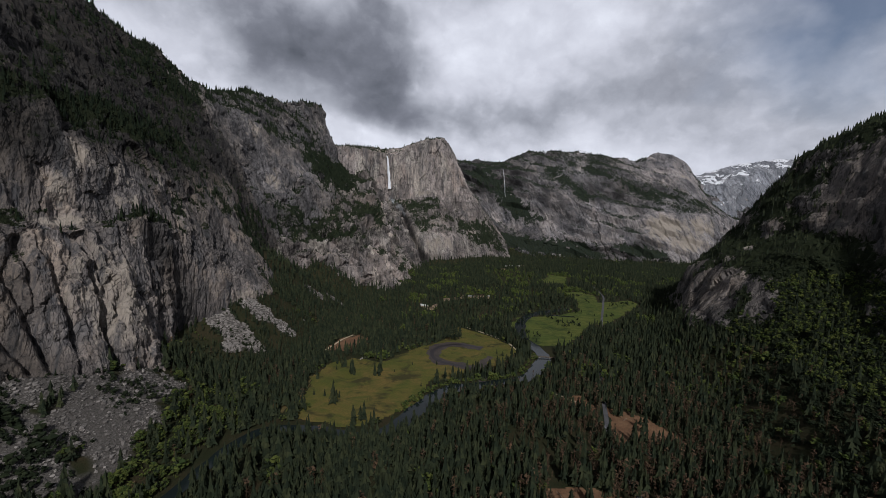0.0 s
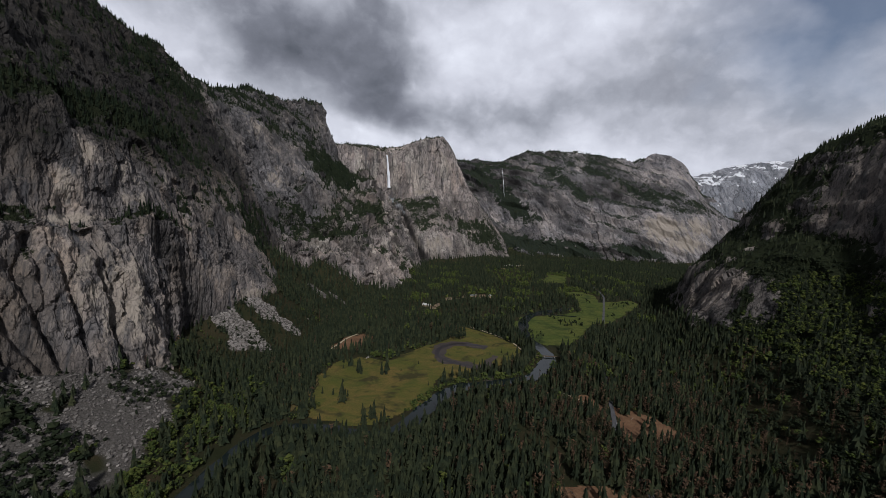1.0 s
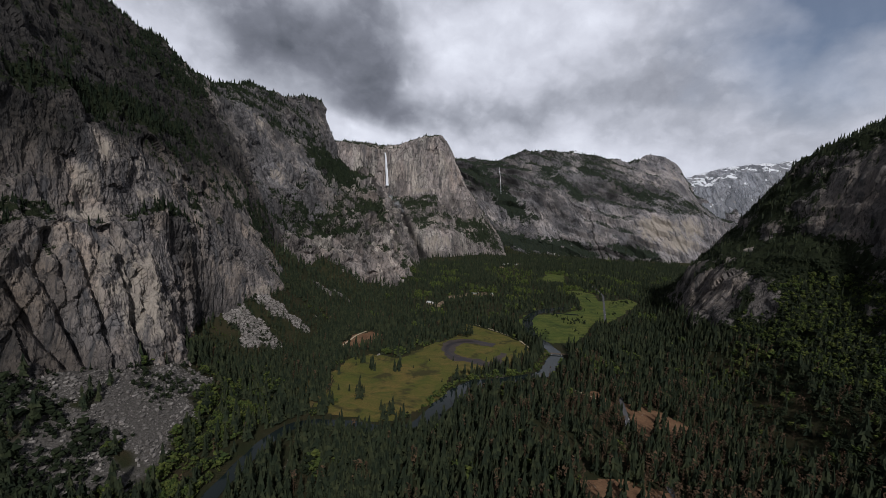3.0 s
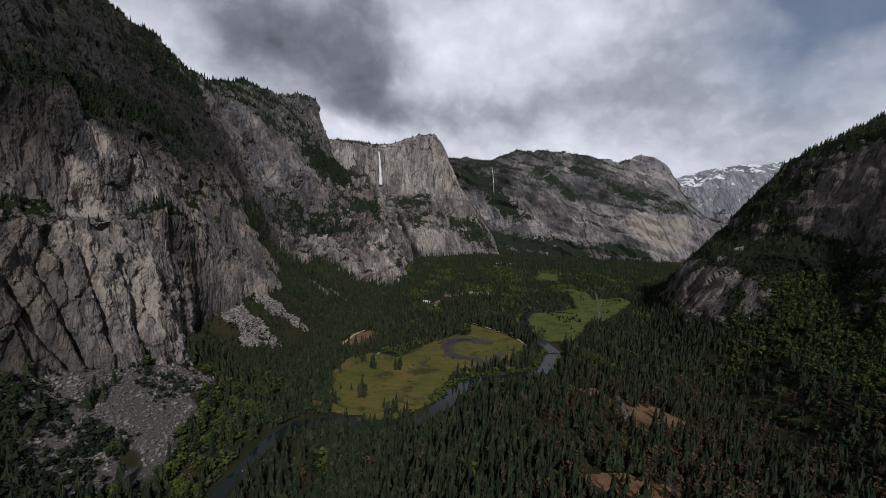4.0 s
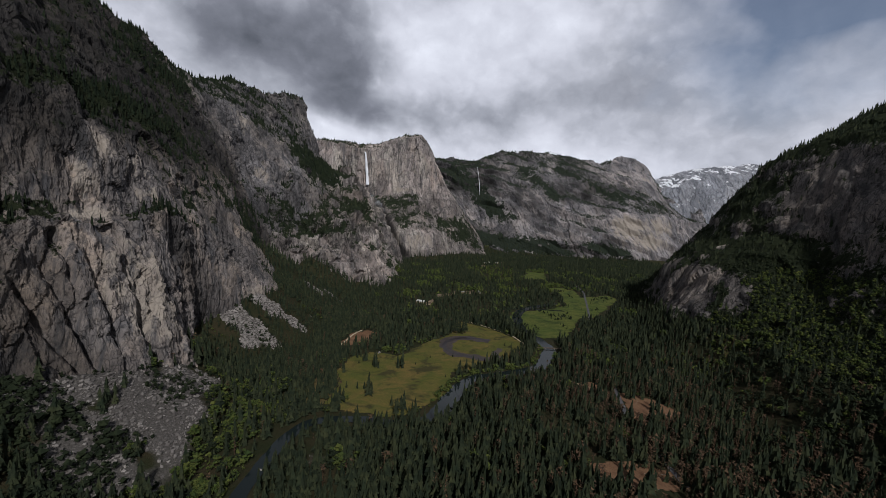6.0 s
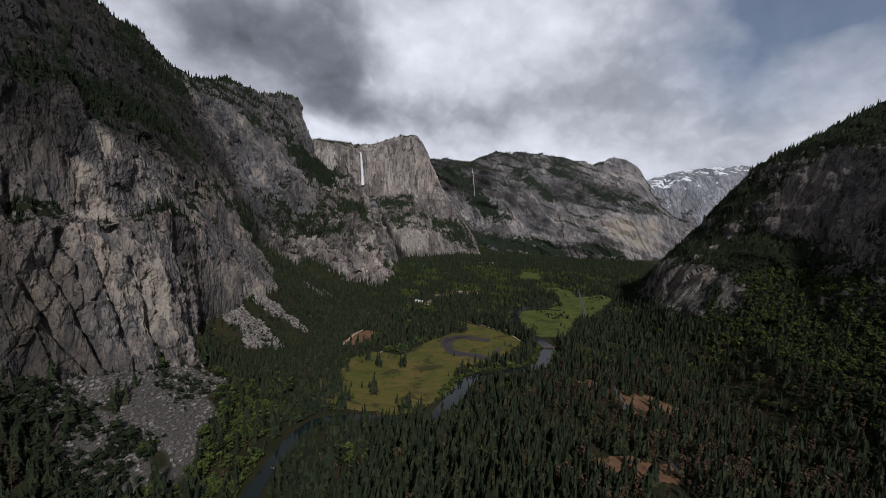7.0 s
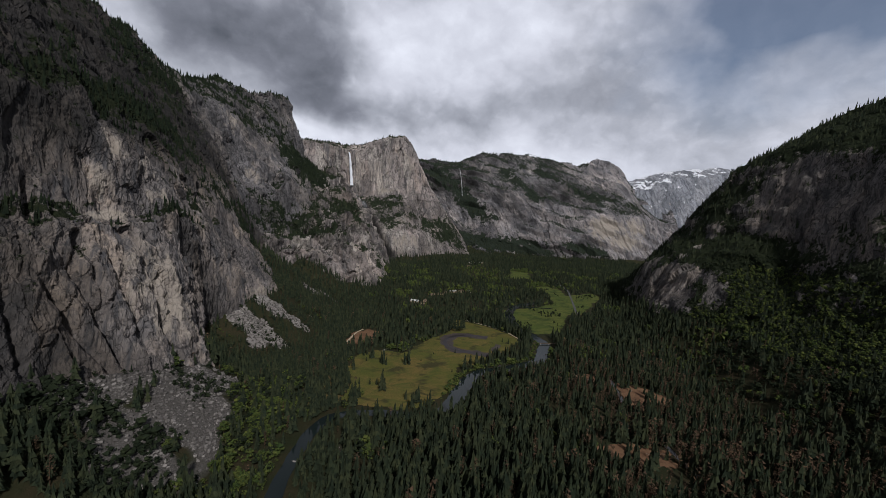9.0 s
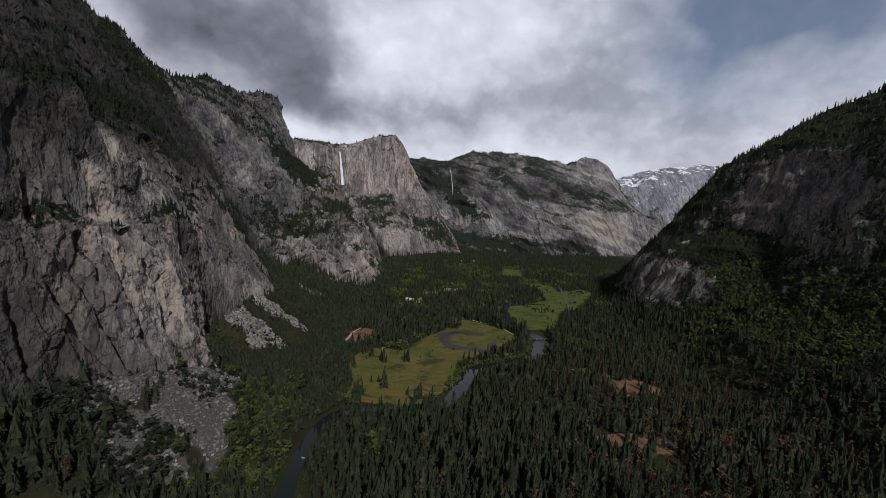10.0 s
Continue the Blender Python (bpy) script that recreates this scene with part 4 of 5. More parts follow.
def open_ground(x, y, river=22.0):
    """True where no tree stands: meadows, water, road, bare soil."""
    free = inside(x, y, MEADOW) | inside(x, y, MEADOW_FAR) | inside(x, y, MEADOW_END) | inside(x, y, CLEARING)
    free |= (off_line(x, y, river_line[::4]) < np.where((y > 780) & (y < 1000), river + 10, np.where(y < 545, river - 6, river))) | (off_line(x, y, road_line[::6]) < np.where(((y > 540) & (y < 660)) | (y > 1150), 9.0, 0.5)) | (off_line(x, y, OXBOW_LINE) < 16)
    free |= (x > 430) & (inside(x, y + 24, MEADOW_FAR) | inside(x, y + 12, MEADOW_FAR)) | inside(x, y + 45, MEADOW_END)
    for poly in SOIL:
        free |= inside(x, y, poly) & (rng.uniform(0, 1, len(x)) < (0.82 if poly[0] == (280, 425) else 0.87))
    rough = fbm(np.stack([x, y, 0 * x], 1) / 26, 3, 0.55, 118)
    return free & ~(inside(x, y, MEADOW) & (off_line(x, y, river_line[::4]) > 16) & (rough > 0.14 + np.clip((x + 110) / 90, 0, 0.33)) & (x < 60))


def pine_shape(layers, points, wide, base, droop, seed, loose, trunk=True):
    r = np.random.default_rng(seed + 900)
    h = base + (1 - base) * r.uniform(0, 0.95, loose) ** 1.3
    a, rad = r.uniform(0, 6.28, loose), wide * (1 - (h - base) / (1 - base)) ** 0.8 * r.uniform(0.5, 1.05, loose)
    out = [cone_layers(layers, points, wide, base, droop, seed), sprays(np.stack([rad * np.cos(a), rad * np.sin(a), h], 1), 0.024, r)]
    return merge(out + [stem(0.011, 0.005, 0, 0.6, 4)] if trunk else out)


PINE_NEAR = [pine_shape(6, 4, w * 1.14, b, d, k, 14) for k, (w, b, d) in enumerate([(0.165, 0.12, 0.5), (0.19, 0.16, 0.35), (0.14, 0.10, 0.6), (0.18, 0.22, 0.3), (0.15, 0.15, 0.5), (0.20, 0.18, 0.4), (0.125, 0.25, 0.4)])]
PINE_MID = [pine_shape(4, 3, w, 0.12, 0.45, 20 + k, 10, False) for k, w in enumerate((0.19, 0.165, 0.22, 0.18))]
PINE_FAR = [cone_layers(2, 3, w, 0.05, 0.4, 30 + k) for k, w in enumerate((0.2, 0.17, 0.23))]
BROAD_NEAR = [merge([leaf_clumps(14, 40 + k, 0.44, 0.22, 0.14, 38), stem(0.02, 0.01, 0, 0.5, 4)]) for k in range(5)]
BROAD_MID = [leaf_clumps(7, 50 + k, 0.36, 0.25, 0.24, 14) for k in range(4)]
PINE_SLOPE = [pine_shape(3, 3, w, 0.08, 0.4, 80 + k, 5, False) for k, w in enumerate((0.17, 0.15, 0.2, 0.13))]
BUSH_LOW = [leaf_clumps(2, 64 + k, 0.4, 0.25, 0.42, 3) for k in range(5)]
BUSH = [leaf_clumps(3, 60 + k, 0.45, 0.2, 0.40, 10) for k in range(5)]
SNAG = [merge([sprays(np.stack([0.05 * np.random.default_rng(k).normal(0, 1, 44), 0.05 * np.random.default_rng(k + 9).normal(0, 1, 44), np.linspace(0.25, 0.94, 44)], 1), 0.042, np.random.default_rng(k + 20)), stem(0.014, 0.004, 0, 0.97, 4)]) for k in range(3)]

# the near half of the valley floor
fx, fy = jittered(-470, 960, 240, 1180, 7.2)
fz = height_at(fx, fy)
flat3 = np.stack([fx, fy, np.zeros_like(fx)], 1)
dens = 0.80 + 1.0 * fbm(flat3 / 70, 3, 0.5, 110)
stone = scree_at(fx, fy)
keep = ~open_ground(fx, fy) & (rng.uniform(0, 1, len(fx)) < dens) & (stone < 0.35 + 0.3 * rng.uniform(0, 1, len(fx)) ** 4) & (fz < 110)
fx, fy, fz = fx[keep], fy[keep], fz[keep]
flat3 = np.stack([fx, fy, np.zeros_like(fx)], 1)
mood = fbm(flat3 / 60, 3, 0.5, 120)
dice = rng.uniform(0, 1, len(fx))
toe = np.clip(1.3 - np.hypot((fx + 235) / 80, (fy - 510) / 190), 0, 1)
bank = np.clip(1 - (off_line(fx, fy, river_line[::4]) - 18) / 14, 0, 1) * (fy > 560)
slope_green = np.clip((fx - 600) / 100, 0, 1) * np.clip((900 - fy) / 200, 0, 1)
broad = dice < np.clip(toe * 1.1 + 0.75 * bank + 0.65 * slope_green + 0.5 * (mood > 0.35), 0, 0.78)
dry = ~broad & (rng.uniform(0, 1, len(fx)) < 0.05 + 0.40 * np.clip((fx - 150) / 150, 0, 1) * np.clip((900 - fy) / 260, 0, 1) * np.clip(1 + mood, 0, 1))
pine = ~broad & ~dry
near = (fy < 720) | (fx < -100)
places = np.stack([fx, fy, fz - 0.5], 1)
size = np.clip(np.where(rng.uniform(0, 1, len(fx)) < 0.25, rng.normal(16, 4, len(fx)), rng.normal(28, 6.5, len(fx))), 7, 46)
size = size * np.where((fx < -180) & (fy > 740) & (fy < 1080), 0.55, 1.0) * np.where((fy < 480) & (fx > -120), 1.25, 1.0)
HERO = pine & (fy < 470) & (fx > -140) & (fx < 420)
hero = np.nonzero(HERO)[0]
hero = hero[np.argsort(fy[hero])][:280]
HERO_ROWS = [(float(fx[i]), float(fy[i]), float(fz[i]) - 0.3, float(size[i])) for i in hero]
rest = np.ones(len(fx), bool)
rest[hero] = False
stuff("pine_forest", scatter(PINE_NEAR, places[pine & near & rest], size[pine & near & rest]), needles, "dense dark green pines across the valley floor", "pine forest")
stuff("pine_woods", scatter(PINE_MID, places[pine & ~near], size[pine & ~near]), needles, "dark green pines round the meadows", "pine forest")
oak = rng.uniform(0, 1, len(fx)) < np.where(fx > 500, 0.85, 0.36)
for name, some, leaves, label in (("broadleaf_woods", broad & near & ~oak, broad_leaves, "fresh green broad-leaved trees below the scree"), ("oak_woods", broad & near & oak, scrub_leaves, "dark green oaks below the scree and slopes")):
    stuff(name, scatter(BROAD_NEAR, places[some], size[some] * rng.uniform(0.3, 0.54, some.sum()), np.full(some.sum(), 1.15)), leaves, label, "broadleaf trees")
stuff("broadleaf_trees", scatter(BROAD_MID, places[broad & ~near], size[broad & ~near] * 0.48, np.full((broad & ~near).sum(), 1.1)), broad_leaves, "fresh green broad-leaved trees along the river", "broadleaf trees")
stuff("dry_pines", scatter(SNAG, places[dry], size[dry] * 0.85), dry_needles, "rust brown dead pines among the green ones", "dead pines")

# far valley floor
fx, fy = jittered(-500, 2300, 1180, 3500, 13.8)
fz = height_at(fx, fy)
flat3 = np.stack([fx, fy, np.zeros_like(fx)], 1)
keep = ~open_ground(fx, fy, 14) & (fz < 240) & (rng.uniform(0, 1, len(fx)) < 0.85 + 0.5 * fbm(flat3 / 90, 2, 0.5, 130))
keep &= ~((scree_at(fx, fy) > 0.5) & (rng.uniform(0, 1, len(fx)) < 0.9))
keep &= fx < 1350 + 0.95 * np.maximum(0, fy - 1600)
village = inside(fx, fy, VILLAGE) | inside(fx, fy, CAMP)
for lx, ly, *_ in LODGE_ROWS:
    keep &= np.hypot(fx - lx, (fy - ly + 14) / 1.6) > 17
keep &= ~(village & (rng.uniform(0, 1, len(fx)) < 0.55))
fx, fy, fz = fx[keep], fy[keep], fz[keep]
flat3 = np.stack([fx, fy, fz - 0.5], 1)
light = (fbm(flat3 / 75, 3, 0.5, 140) > 0.25 + 0.2 * (fy > 2300)) & (fx > -60) | (village[keep] & (rng.uniform(0, 1, len(fx)) < 0.6))
tall = np.clip(rng.normal(25, 6, len(fx)), 9, 40)
mid = fy < 1900
stuff("far_woods", scatter(PINE_MID, flat3[~light & mid], tall[~light & mid]), needles, "dark pine woods up the valley", "pine forest")
stuff("distant_woods", scatter(PINE_FAR, flat3[~light & ~mid], tall[~light & ~mid]), needles, "distant dark pine woods below the cliffs", "pine forest")
stuff("far_groves", scatter(BUSH, flat3[light], tall[light] * 0.5), broad_leaves, "light green groves up the valley", "broadleaf trees")


def clothe(sheet, count, shapes, low, high, chance, seed, y0=-1e9, y1=1e9, z0=-1e9, z1=1e9):
    """Places for trees on a mountain side, where it is leafy enough."""
    p, nrm, scrub = SHEETS[sheet]
    r = np.random.default_rng(seed)
    nu, nv = scrub.shape
    area = np.linalg.norm(np.cross(np.gradient(p, axis=0), np.gradient(p, axis=1)), axis=2) * np.where(scrub > chance, scrub, 0)
    area = area * (p[..., 1] > y0) * (p[..., 1] < y1) * (p[..., 2] > z0) * (p[..., 2] < z1)
    area[:, :3] = 0
    at = r.choice(nu * nv, count, p=(area / area.sum()).ravel())
    spot = p.reshape(-1, 3)[at] + np.stack([r.uniform(-2, 2, count), r.uniform(-2, 2, count), np.full(count, -1.0)], 1)
    return scatter(shapes, spot, r.uniform(low, high, count) * r.uniform(0.6, 1.0, count))


stuff("cliff_pines_near", clothe("cliff_near", 8000, PINE_SLOPE, 8, 26, 0.45, 201, 250), shaded_needles, "dark pines on the slope above the cliff", "pine trees")
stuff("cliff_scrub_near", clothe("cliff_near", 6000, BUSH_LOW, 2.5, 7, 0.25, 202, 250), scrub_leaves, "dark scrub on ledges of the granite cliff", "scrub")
stuff("cliff_pines_north", clothe("cliff_north", 6000, PINE_FAR, 10, 26, 0.4, 203), shaded_needles, "pines along the cliff rim and ramp", "pine trees")
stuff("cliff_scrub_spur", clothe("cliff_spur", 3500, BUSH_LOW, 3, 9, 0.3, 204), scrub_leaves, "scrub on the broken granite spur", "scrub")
stuff("cliff_pines_spur", clothe("cliff_spur", 1500, PINE_FAR, 10, 24, 0.5, 205), needles, "pines on the broken granite spur", "pine trees")
stuff("cliff_pines_falls", clothe("cliff_falls", 3500, PINE_FAR, 8, 26, 0.4, 206), needles, "pines on ledges beside the waterfall", "pine trees")
stuff("cliff_pines_arches", clothe("cliff_arches", 6500, PINE_FAR, 10, 26, 0.45, 207), needles, "pines on the far wall's ledges and rim", "pine trees")
stuff("cliff_pines_south", clothe("cliff_south", 8500, PINE_SLOPE, 10, 28, 0.35, 208, 200, 1900), needles, "dark pines on the shaded mountainside", "pine trees")
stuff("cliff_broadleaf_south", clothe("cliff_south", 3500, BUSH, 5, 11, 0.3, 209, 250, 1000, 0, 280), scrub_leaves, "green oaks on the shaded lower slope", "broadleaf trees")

stuff("slope_broadleaf_south", clothe("cliff_south", 1600, BROAD_MID, 7, 14, 0.2, 210, 420, 900, 85, 250), broad_leaves, "fresh green broad-leaved trees on the lower slope", "broadleaf trees")

# bushes and small trees about the far meadow
mx, my = jittered(380, 1010, 990, 1800, 17.0)
keep = inside(mx, my, MEADOW_FAR) & (fbm(np.stack([mx, my, 0 * mx], 1) / 60, 3, 0.5, 150) > 0.3) & (off_line(mx, my, road_line) > 10)
mx, my = mx[keep], my[keep]
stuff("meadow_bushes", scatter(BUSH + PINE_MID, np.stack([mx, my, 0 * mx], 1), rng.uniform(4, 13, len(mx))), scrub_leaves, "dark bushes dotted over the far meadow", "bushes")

# scree
bx, by = (np.concatenate(v) for v in zip(jittered(-470, 0, 260, 1350, 2.5), jittered(760, 980, 460, 740, 3.2)))
s = scree_at(bx, by)
keep = (s > 0.45) & (rng.uniform(0, 1, len(bx)) < np.where(by > 740, 0.8, 0.62 + 0.9 * fbm(np.stack([bx, by, 0 * bx], 1) / 24, 3, 0.5, 214)))
bx, by = bx[keep], by[keep]
BLOCKS = [rocks(k) for k in range(9)]


def stones(name, a, b, stain):
    """Broken granite: each block its own tone, with lichen stains."""
    mat, n = surface(name)
    geo = n.add("ShaderNodeNewGeometry")
    blotch, fine = n.noise(geo.outputs["Position"], 0.05, 4, 0.6), n.noise(geo.outputs["Position"], 1.3, 5, 0.7)
    base = n.mix(n.ramp(geo.outputs["Random Per Island"], [(0.0, 0.0), (0.7, 0.45), (1.0, 1.0)]), a, b)
    base = n.mix(n.ramp(blotch, [(0.42, 0.6), (0.6, 0.0)]), base, stain)
    finish(n, n.mix(n.ramp(fine, [(0.4, 0.6), (0.6, 0.0)]), base, stain), 0.92, fine, 0.6, 0.3)
    return mat


scree_stone = stones("scree_stone", (0.12, 0.11, 0.102), (0.44, 0.405, 0.375), (0.09, 0.083, 0.077))
fresh_stone = stones("fresh_stone", (0.26, 0.238, 0.22), (0.46, 0.43, 0.40), (0.17, 0.157, 0.145))
sizes = 0.5 + 2.4 * rng.uniform(0, 1, len(bx)) ** 3.2
fresh = (by > 740) & (by < 1120) & (bx < 0)
stuff("scree", scatter(BLOCKS, np.stack([bx, by, height_at(bx, by)], 1)[~fresh], sizes[~fresh]), scree_stone, "grey granite rubble of the talus apron", "scree")
stuff("fresh_scree", scatter(BLOCKS, np.stack([bx, by, height_at(bx, by)], 1)[fresh], sizes[fresh] * 1.25), fresh_stone, "pale freshly broken granite blocks below the cliffs", "scree")
bx, by = jittered(-470, -180, 260, 1250, 6.0)
s = scree_at(bx, by)
keep = (s > 0.25) & (rng.uniform(0, 1, len(bx)) < np.clip(0.08 + 2.0 * fbm(np.stack([bx, by, 0 * bx], 1) / 38, 3, 0.5, 210) + 0.9 * (by < 415) * (bx < -305) + 0.6 * (by > 780) * (s < 0.5), 0.03, 0.95))
bx, by = bx[keep], by[keep]
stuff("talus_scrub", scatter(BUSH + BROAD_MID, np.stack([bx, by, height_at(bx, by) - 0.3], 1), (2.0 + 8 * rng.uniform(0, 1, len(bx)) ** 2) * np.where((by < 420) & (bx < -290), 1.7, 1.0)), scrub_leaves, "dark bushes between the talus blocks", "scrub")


# ---- things ----
def part(name, piece, material, parent, label="", smooth=False):
    """One mesh under a thing or a part."""
    ob = new(name, mesh_from(name, *piece, material, smooth))
    ob.parent = parent
    if label:
        tagged(ob, label)
    return ob


def box(x0, x1, y0, y1, z0, z1, bevel=0.0):
    b = bmesh.new()
    bmesh.ops.create_cube(b, size=1.0)
    for v in b.verts:
        v.co = Vector(((x0 + x1) / 2 + v.co.x * (x1 - x0), (y0 + y1) / 2 + v.co.y * (y1 - y0), (z0 + z1) / 2 + v.co.z * (z1 - z0)))
    if bevel:
        bmesh.ops.bevel(b, geom=b.edges[:], offset=bevel, segments=2, affect="EDGES")
    return lift_out(b)


def lift_out(b):
    bmesh.ops.triangulate(b, faces=b.faces[:])
    b.verts.index_update()
    out = np.array([v.co[:] for v in b.verts]), np.array([[v.index for v in f.verts] for f in b.faces])
    b.free()
    return out


def plain(name, colour, rough=0.5, metal=0.0, worn=0.25):
    mat, n = surface(name)
    where = n.add("ShaderNodeNewGeometry").outputs["Position"]
    dirt = n.noise(where, 1.7, 4, 0.6)
    finish(n, n.mix(n.ramp(dirt, [(0.4, 0.0), (0.75, worn)]), colour, tuple(c * 0.45 + 0.02 for c in colour)), rough, dirt, 0.1, 0.02, Metallic=metal)
    return mat


timber = mottled("weathered_timber", (0.12, 0.09, 0.065), (0.17, 0.13, 0.095), (0.07, 0.055, 0.04), 0.9)
stone_pier = mottled("pier_stone", (0.24, 0.23, 0.21), (0.3, 0.28, 0.26), (0.15, 0.14, 0.13), 0.7)
glass_dark = plain("dark_glass", (0.02, 0.024, 0.028), 0.08)
rubber = plain("tyre_rubber", (0.025, 0.025, 0.025), 0.8)
lamp_glass = plain("lamp_glass", (0.7, 0.7, 0.68), 0.15)


# waterfalls hang a little clear of the rock
def face_of(sheet, x, z):
    p = SHEETS[sheet][0].reshape(-1, 3)
    d = np.hypot(p[:, 0] - x, p[:, 2] - z)
    return p[np.argsort(d)[:6], 1].min()


def waterfall(name, sheet, top, foot, w0, w1, label, steps=70, seed=0):
    """A plunge of water: a rounded curtain that widens as it drops, with strands of its own."""
    r = np.random.default_rng(seed)
    rows, around = [], 9
    ys = []
    for k in range(steps):
        f = k / (steps - 1)
        x, z = top[0] + (foot[0] - top[0]) * f ** 0.8, top[1] + (foot[1] - top[1]) * f
        ys.append(min([face_of(sheet, x + o, z) for o in (-8, 0, 8)]) - 5)
    ys = np.convolve(np.pad(np.array(ys), 6, mode="edge"), np.ones(13) / 13, "valid") - 4
    for k in range(steps):
        f = k / (steps - 1)
        x, z = top[0] + (foot[0] - top[0]) * f ** 0.8, top[1] + (foot[1] - top[1]) * f
        half = (w0 + (w1 - w0) * f) / 2 * (1 + 0.10 * math.sin(k * 0.37))
        ang = np.linspace(0, 2 * np.pi, around, endpoint=False)
        strand = 1 + 0.35 * bumps(np.stack([ang * 1.5, np.full(around, z / 40), np.zeros(around)], 1), seed)
        rows.append(np.stack([x + half * np.cos(ang) * strand, ys[k] + half * 0.5 * np.sin(ang) * strand, np.full(around, z)], 1))
    v = np.array(rows).reshape(-1, 3)
    i, j = np.meshgrid(np.arange(steps - 1), np.arange(around), indexing="ij")
    a, b = (i * around + j).ravel(), (i * around + (j + 1) % around).ravel()
    ob = new(name, mesh_from(name, v, np.stack([a, b, b + around, a + around], 1), white_water, True))
    return tagged(ob, label, "waterfall")


waterfall("waterfall", "cliff_falls", (-246, 752), (-212, 500), 10, 26, "tall white waterfall plunging down the granite wall", seed=1)
waterfall("thin_waterfall", "cliff_arches", (762, 775), (776, 510), 2.0, 3.2, "thin white thread of water on the far wall", seed=2)


# spray at the foot of the tall fall
mat, n = surface("spray")
where = n.add("ShaderNodeNewGeometry").outputs["Position"]
veil = n.ramp(n.noise(where, 0.02, 5, 0.6), [(0.35, 0.0), (0.75, 0.22)])
mixed = n.add("ShaderNodeMixShader", {0: veil, 1: n.add("ShaderNodeBsdfTransparent"), 2: n.add("ShaderNodeBsdfDiffuse", {"Color": (0.8, 0.82, 0.85)})})
n.add("ShaderNodeOutputMaterial", {0: mixed})
drift = np.random.default_rng(5)
puffs_of = []
for k in range(14):
    f = k / 13
    c = np.array((-190 + 105 * f + drift.normal(0, 14), face_of("cliff_falls", -190 + 105 * f, 420 - 110 * f) - 25 + drift.normal(0, 8), 425 - 110 * f + drift.normal(0, 12)))
    puffs_of.append((ICO_V * drift.uniform(0.7, 1.3, (len(ICO_V), 1)) * drift.uniform(9, 20) + c, ICO_F))
tagged(new("spray", mesh_from("spray", *merge(puffs_of), mat, True)), "thin white spray drifting from the waterfall's foot", "spray", kind="stuff")

# snow lying along the far rim
snow_white = mottled("old_snow", (0.78, 0.8, 0.84), (0.7, 0.72, 0.76), (0.62, 0.64, 0.67), 0.05)
p, nrm, _ = SHEETS["cliff_arches"]
f = grid_faces(*p.shape[:2])
q = p.reshape(-1, 3)
rim = q[:, 2] > np.percentile(p[..., 2], 100, axis=1).repeat(p.shape[1]) - 26
lie = rim & (nrm.reshape(-1, 3)[:, 2] > 0.2) & (fbm(q / 45, 3, 0.5, 160) > -0.05) & ((np.abs(q[:, 0] - 1215) < 75) | (np.abs(q[:, 0] - 1600) < 80))
f = f[lie[f].all(1)]
used_v, idx = np.unique(f, return_inverse=True)
if len(f):
    tagged(new("snow_patch", mesh_from("snow_patch", q[used_v] + nrm.reshape(-1, 3)[used_v] * 3 + np.array((0, 0, 5)), idx.reshape(-1, 4), snow_white, True)), "old snow lying along the far rim", "snow", kind="stuff")

# trees one could count
def pine_tree(seed, wide, base, droop):
    ob = new("pine_tree")
    part("trunk", merge([stem(0.013, 0.009, 0, 0.35, 7), stem(0.009, 0.003, 0.35, 0.94, 7)]), bark, ob, "brown furrowed trunk")
    part("crown", pine_shape(13, 6, wide, base, droop, seed, 110, False), needles, ob)
    return tagged(ob, "tall dark green pine in the valley forest", "pine tree", "pines of the valley forest")


def broadleaf_tree(seed):
    ob = new("broadleaf_tree")
    r = np.random.default_rng(seed)
    limbs = [stem(0.035, 0.02, 0, 0.45, 6)]
    for k in range(5):
        v, f = stem(0.016, 0.005, 0, 0.42, 5)
        m = np.array(Euler((r.uniform(0.4, 0.9), 0, k * 1.26 + r.uniform(0, 0.5))).to_matrix())
        limbs.append((v @ m.T + np.array((0, 0, r.uniform(0.25, 0.42))), f))
    part("trunk", merge(limbs), bark, ob, "grey-brown trunk with spreading limbs")
    part("crown", leaf_clumps(42, seed, 0.46, 0.28, 0.115, 260), broad_leaves, ob)
    return tagged(ob, "fresh green broad-leaved tree below the scree", "tree", "broad-leaved trees below the scree")


def at_place(x, y, z, size, turn, wide=1.0):
    return Matrix.LocRotScale((x, y, z), Euler((0, 0, turn)), (size * wide, size * wide, size))


FIRST = [pine_tree(300 + k, wd, bs, dr) for k, (wd, bs, dr) in enumerate(((0.165, 0.14, 0.5), (0.14, 0.2, 0.4), (0.19, 0.17, 0.45), (0.15, 0.26, 0.35), (0.175, 0.11, 0.55)))]
for k, (x, y, z, h) in enumerate(HERO_ROWS):
    if k < len(FIRST):
        FIRST[k].matrix_world = at_place(x, y, z, h, 0.3 * k)
    else:
        copy_thing(FIRST[k % len(FIRST)], at_place(x, y, z, h, 1.7 * k) @ Matrix.Diagonal((*(1 / s for s in FIRST[k % len(FIRST)].scale), 1)))
leafy = [broadleaf_tree(340 + k) for k in range(3)]
spots = np.random.default_rng(77)
count = 0
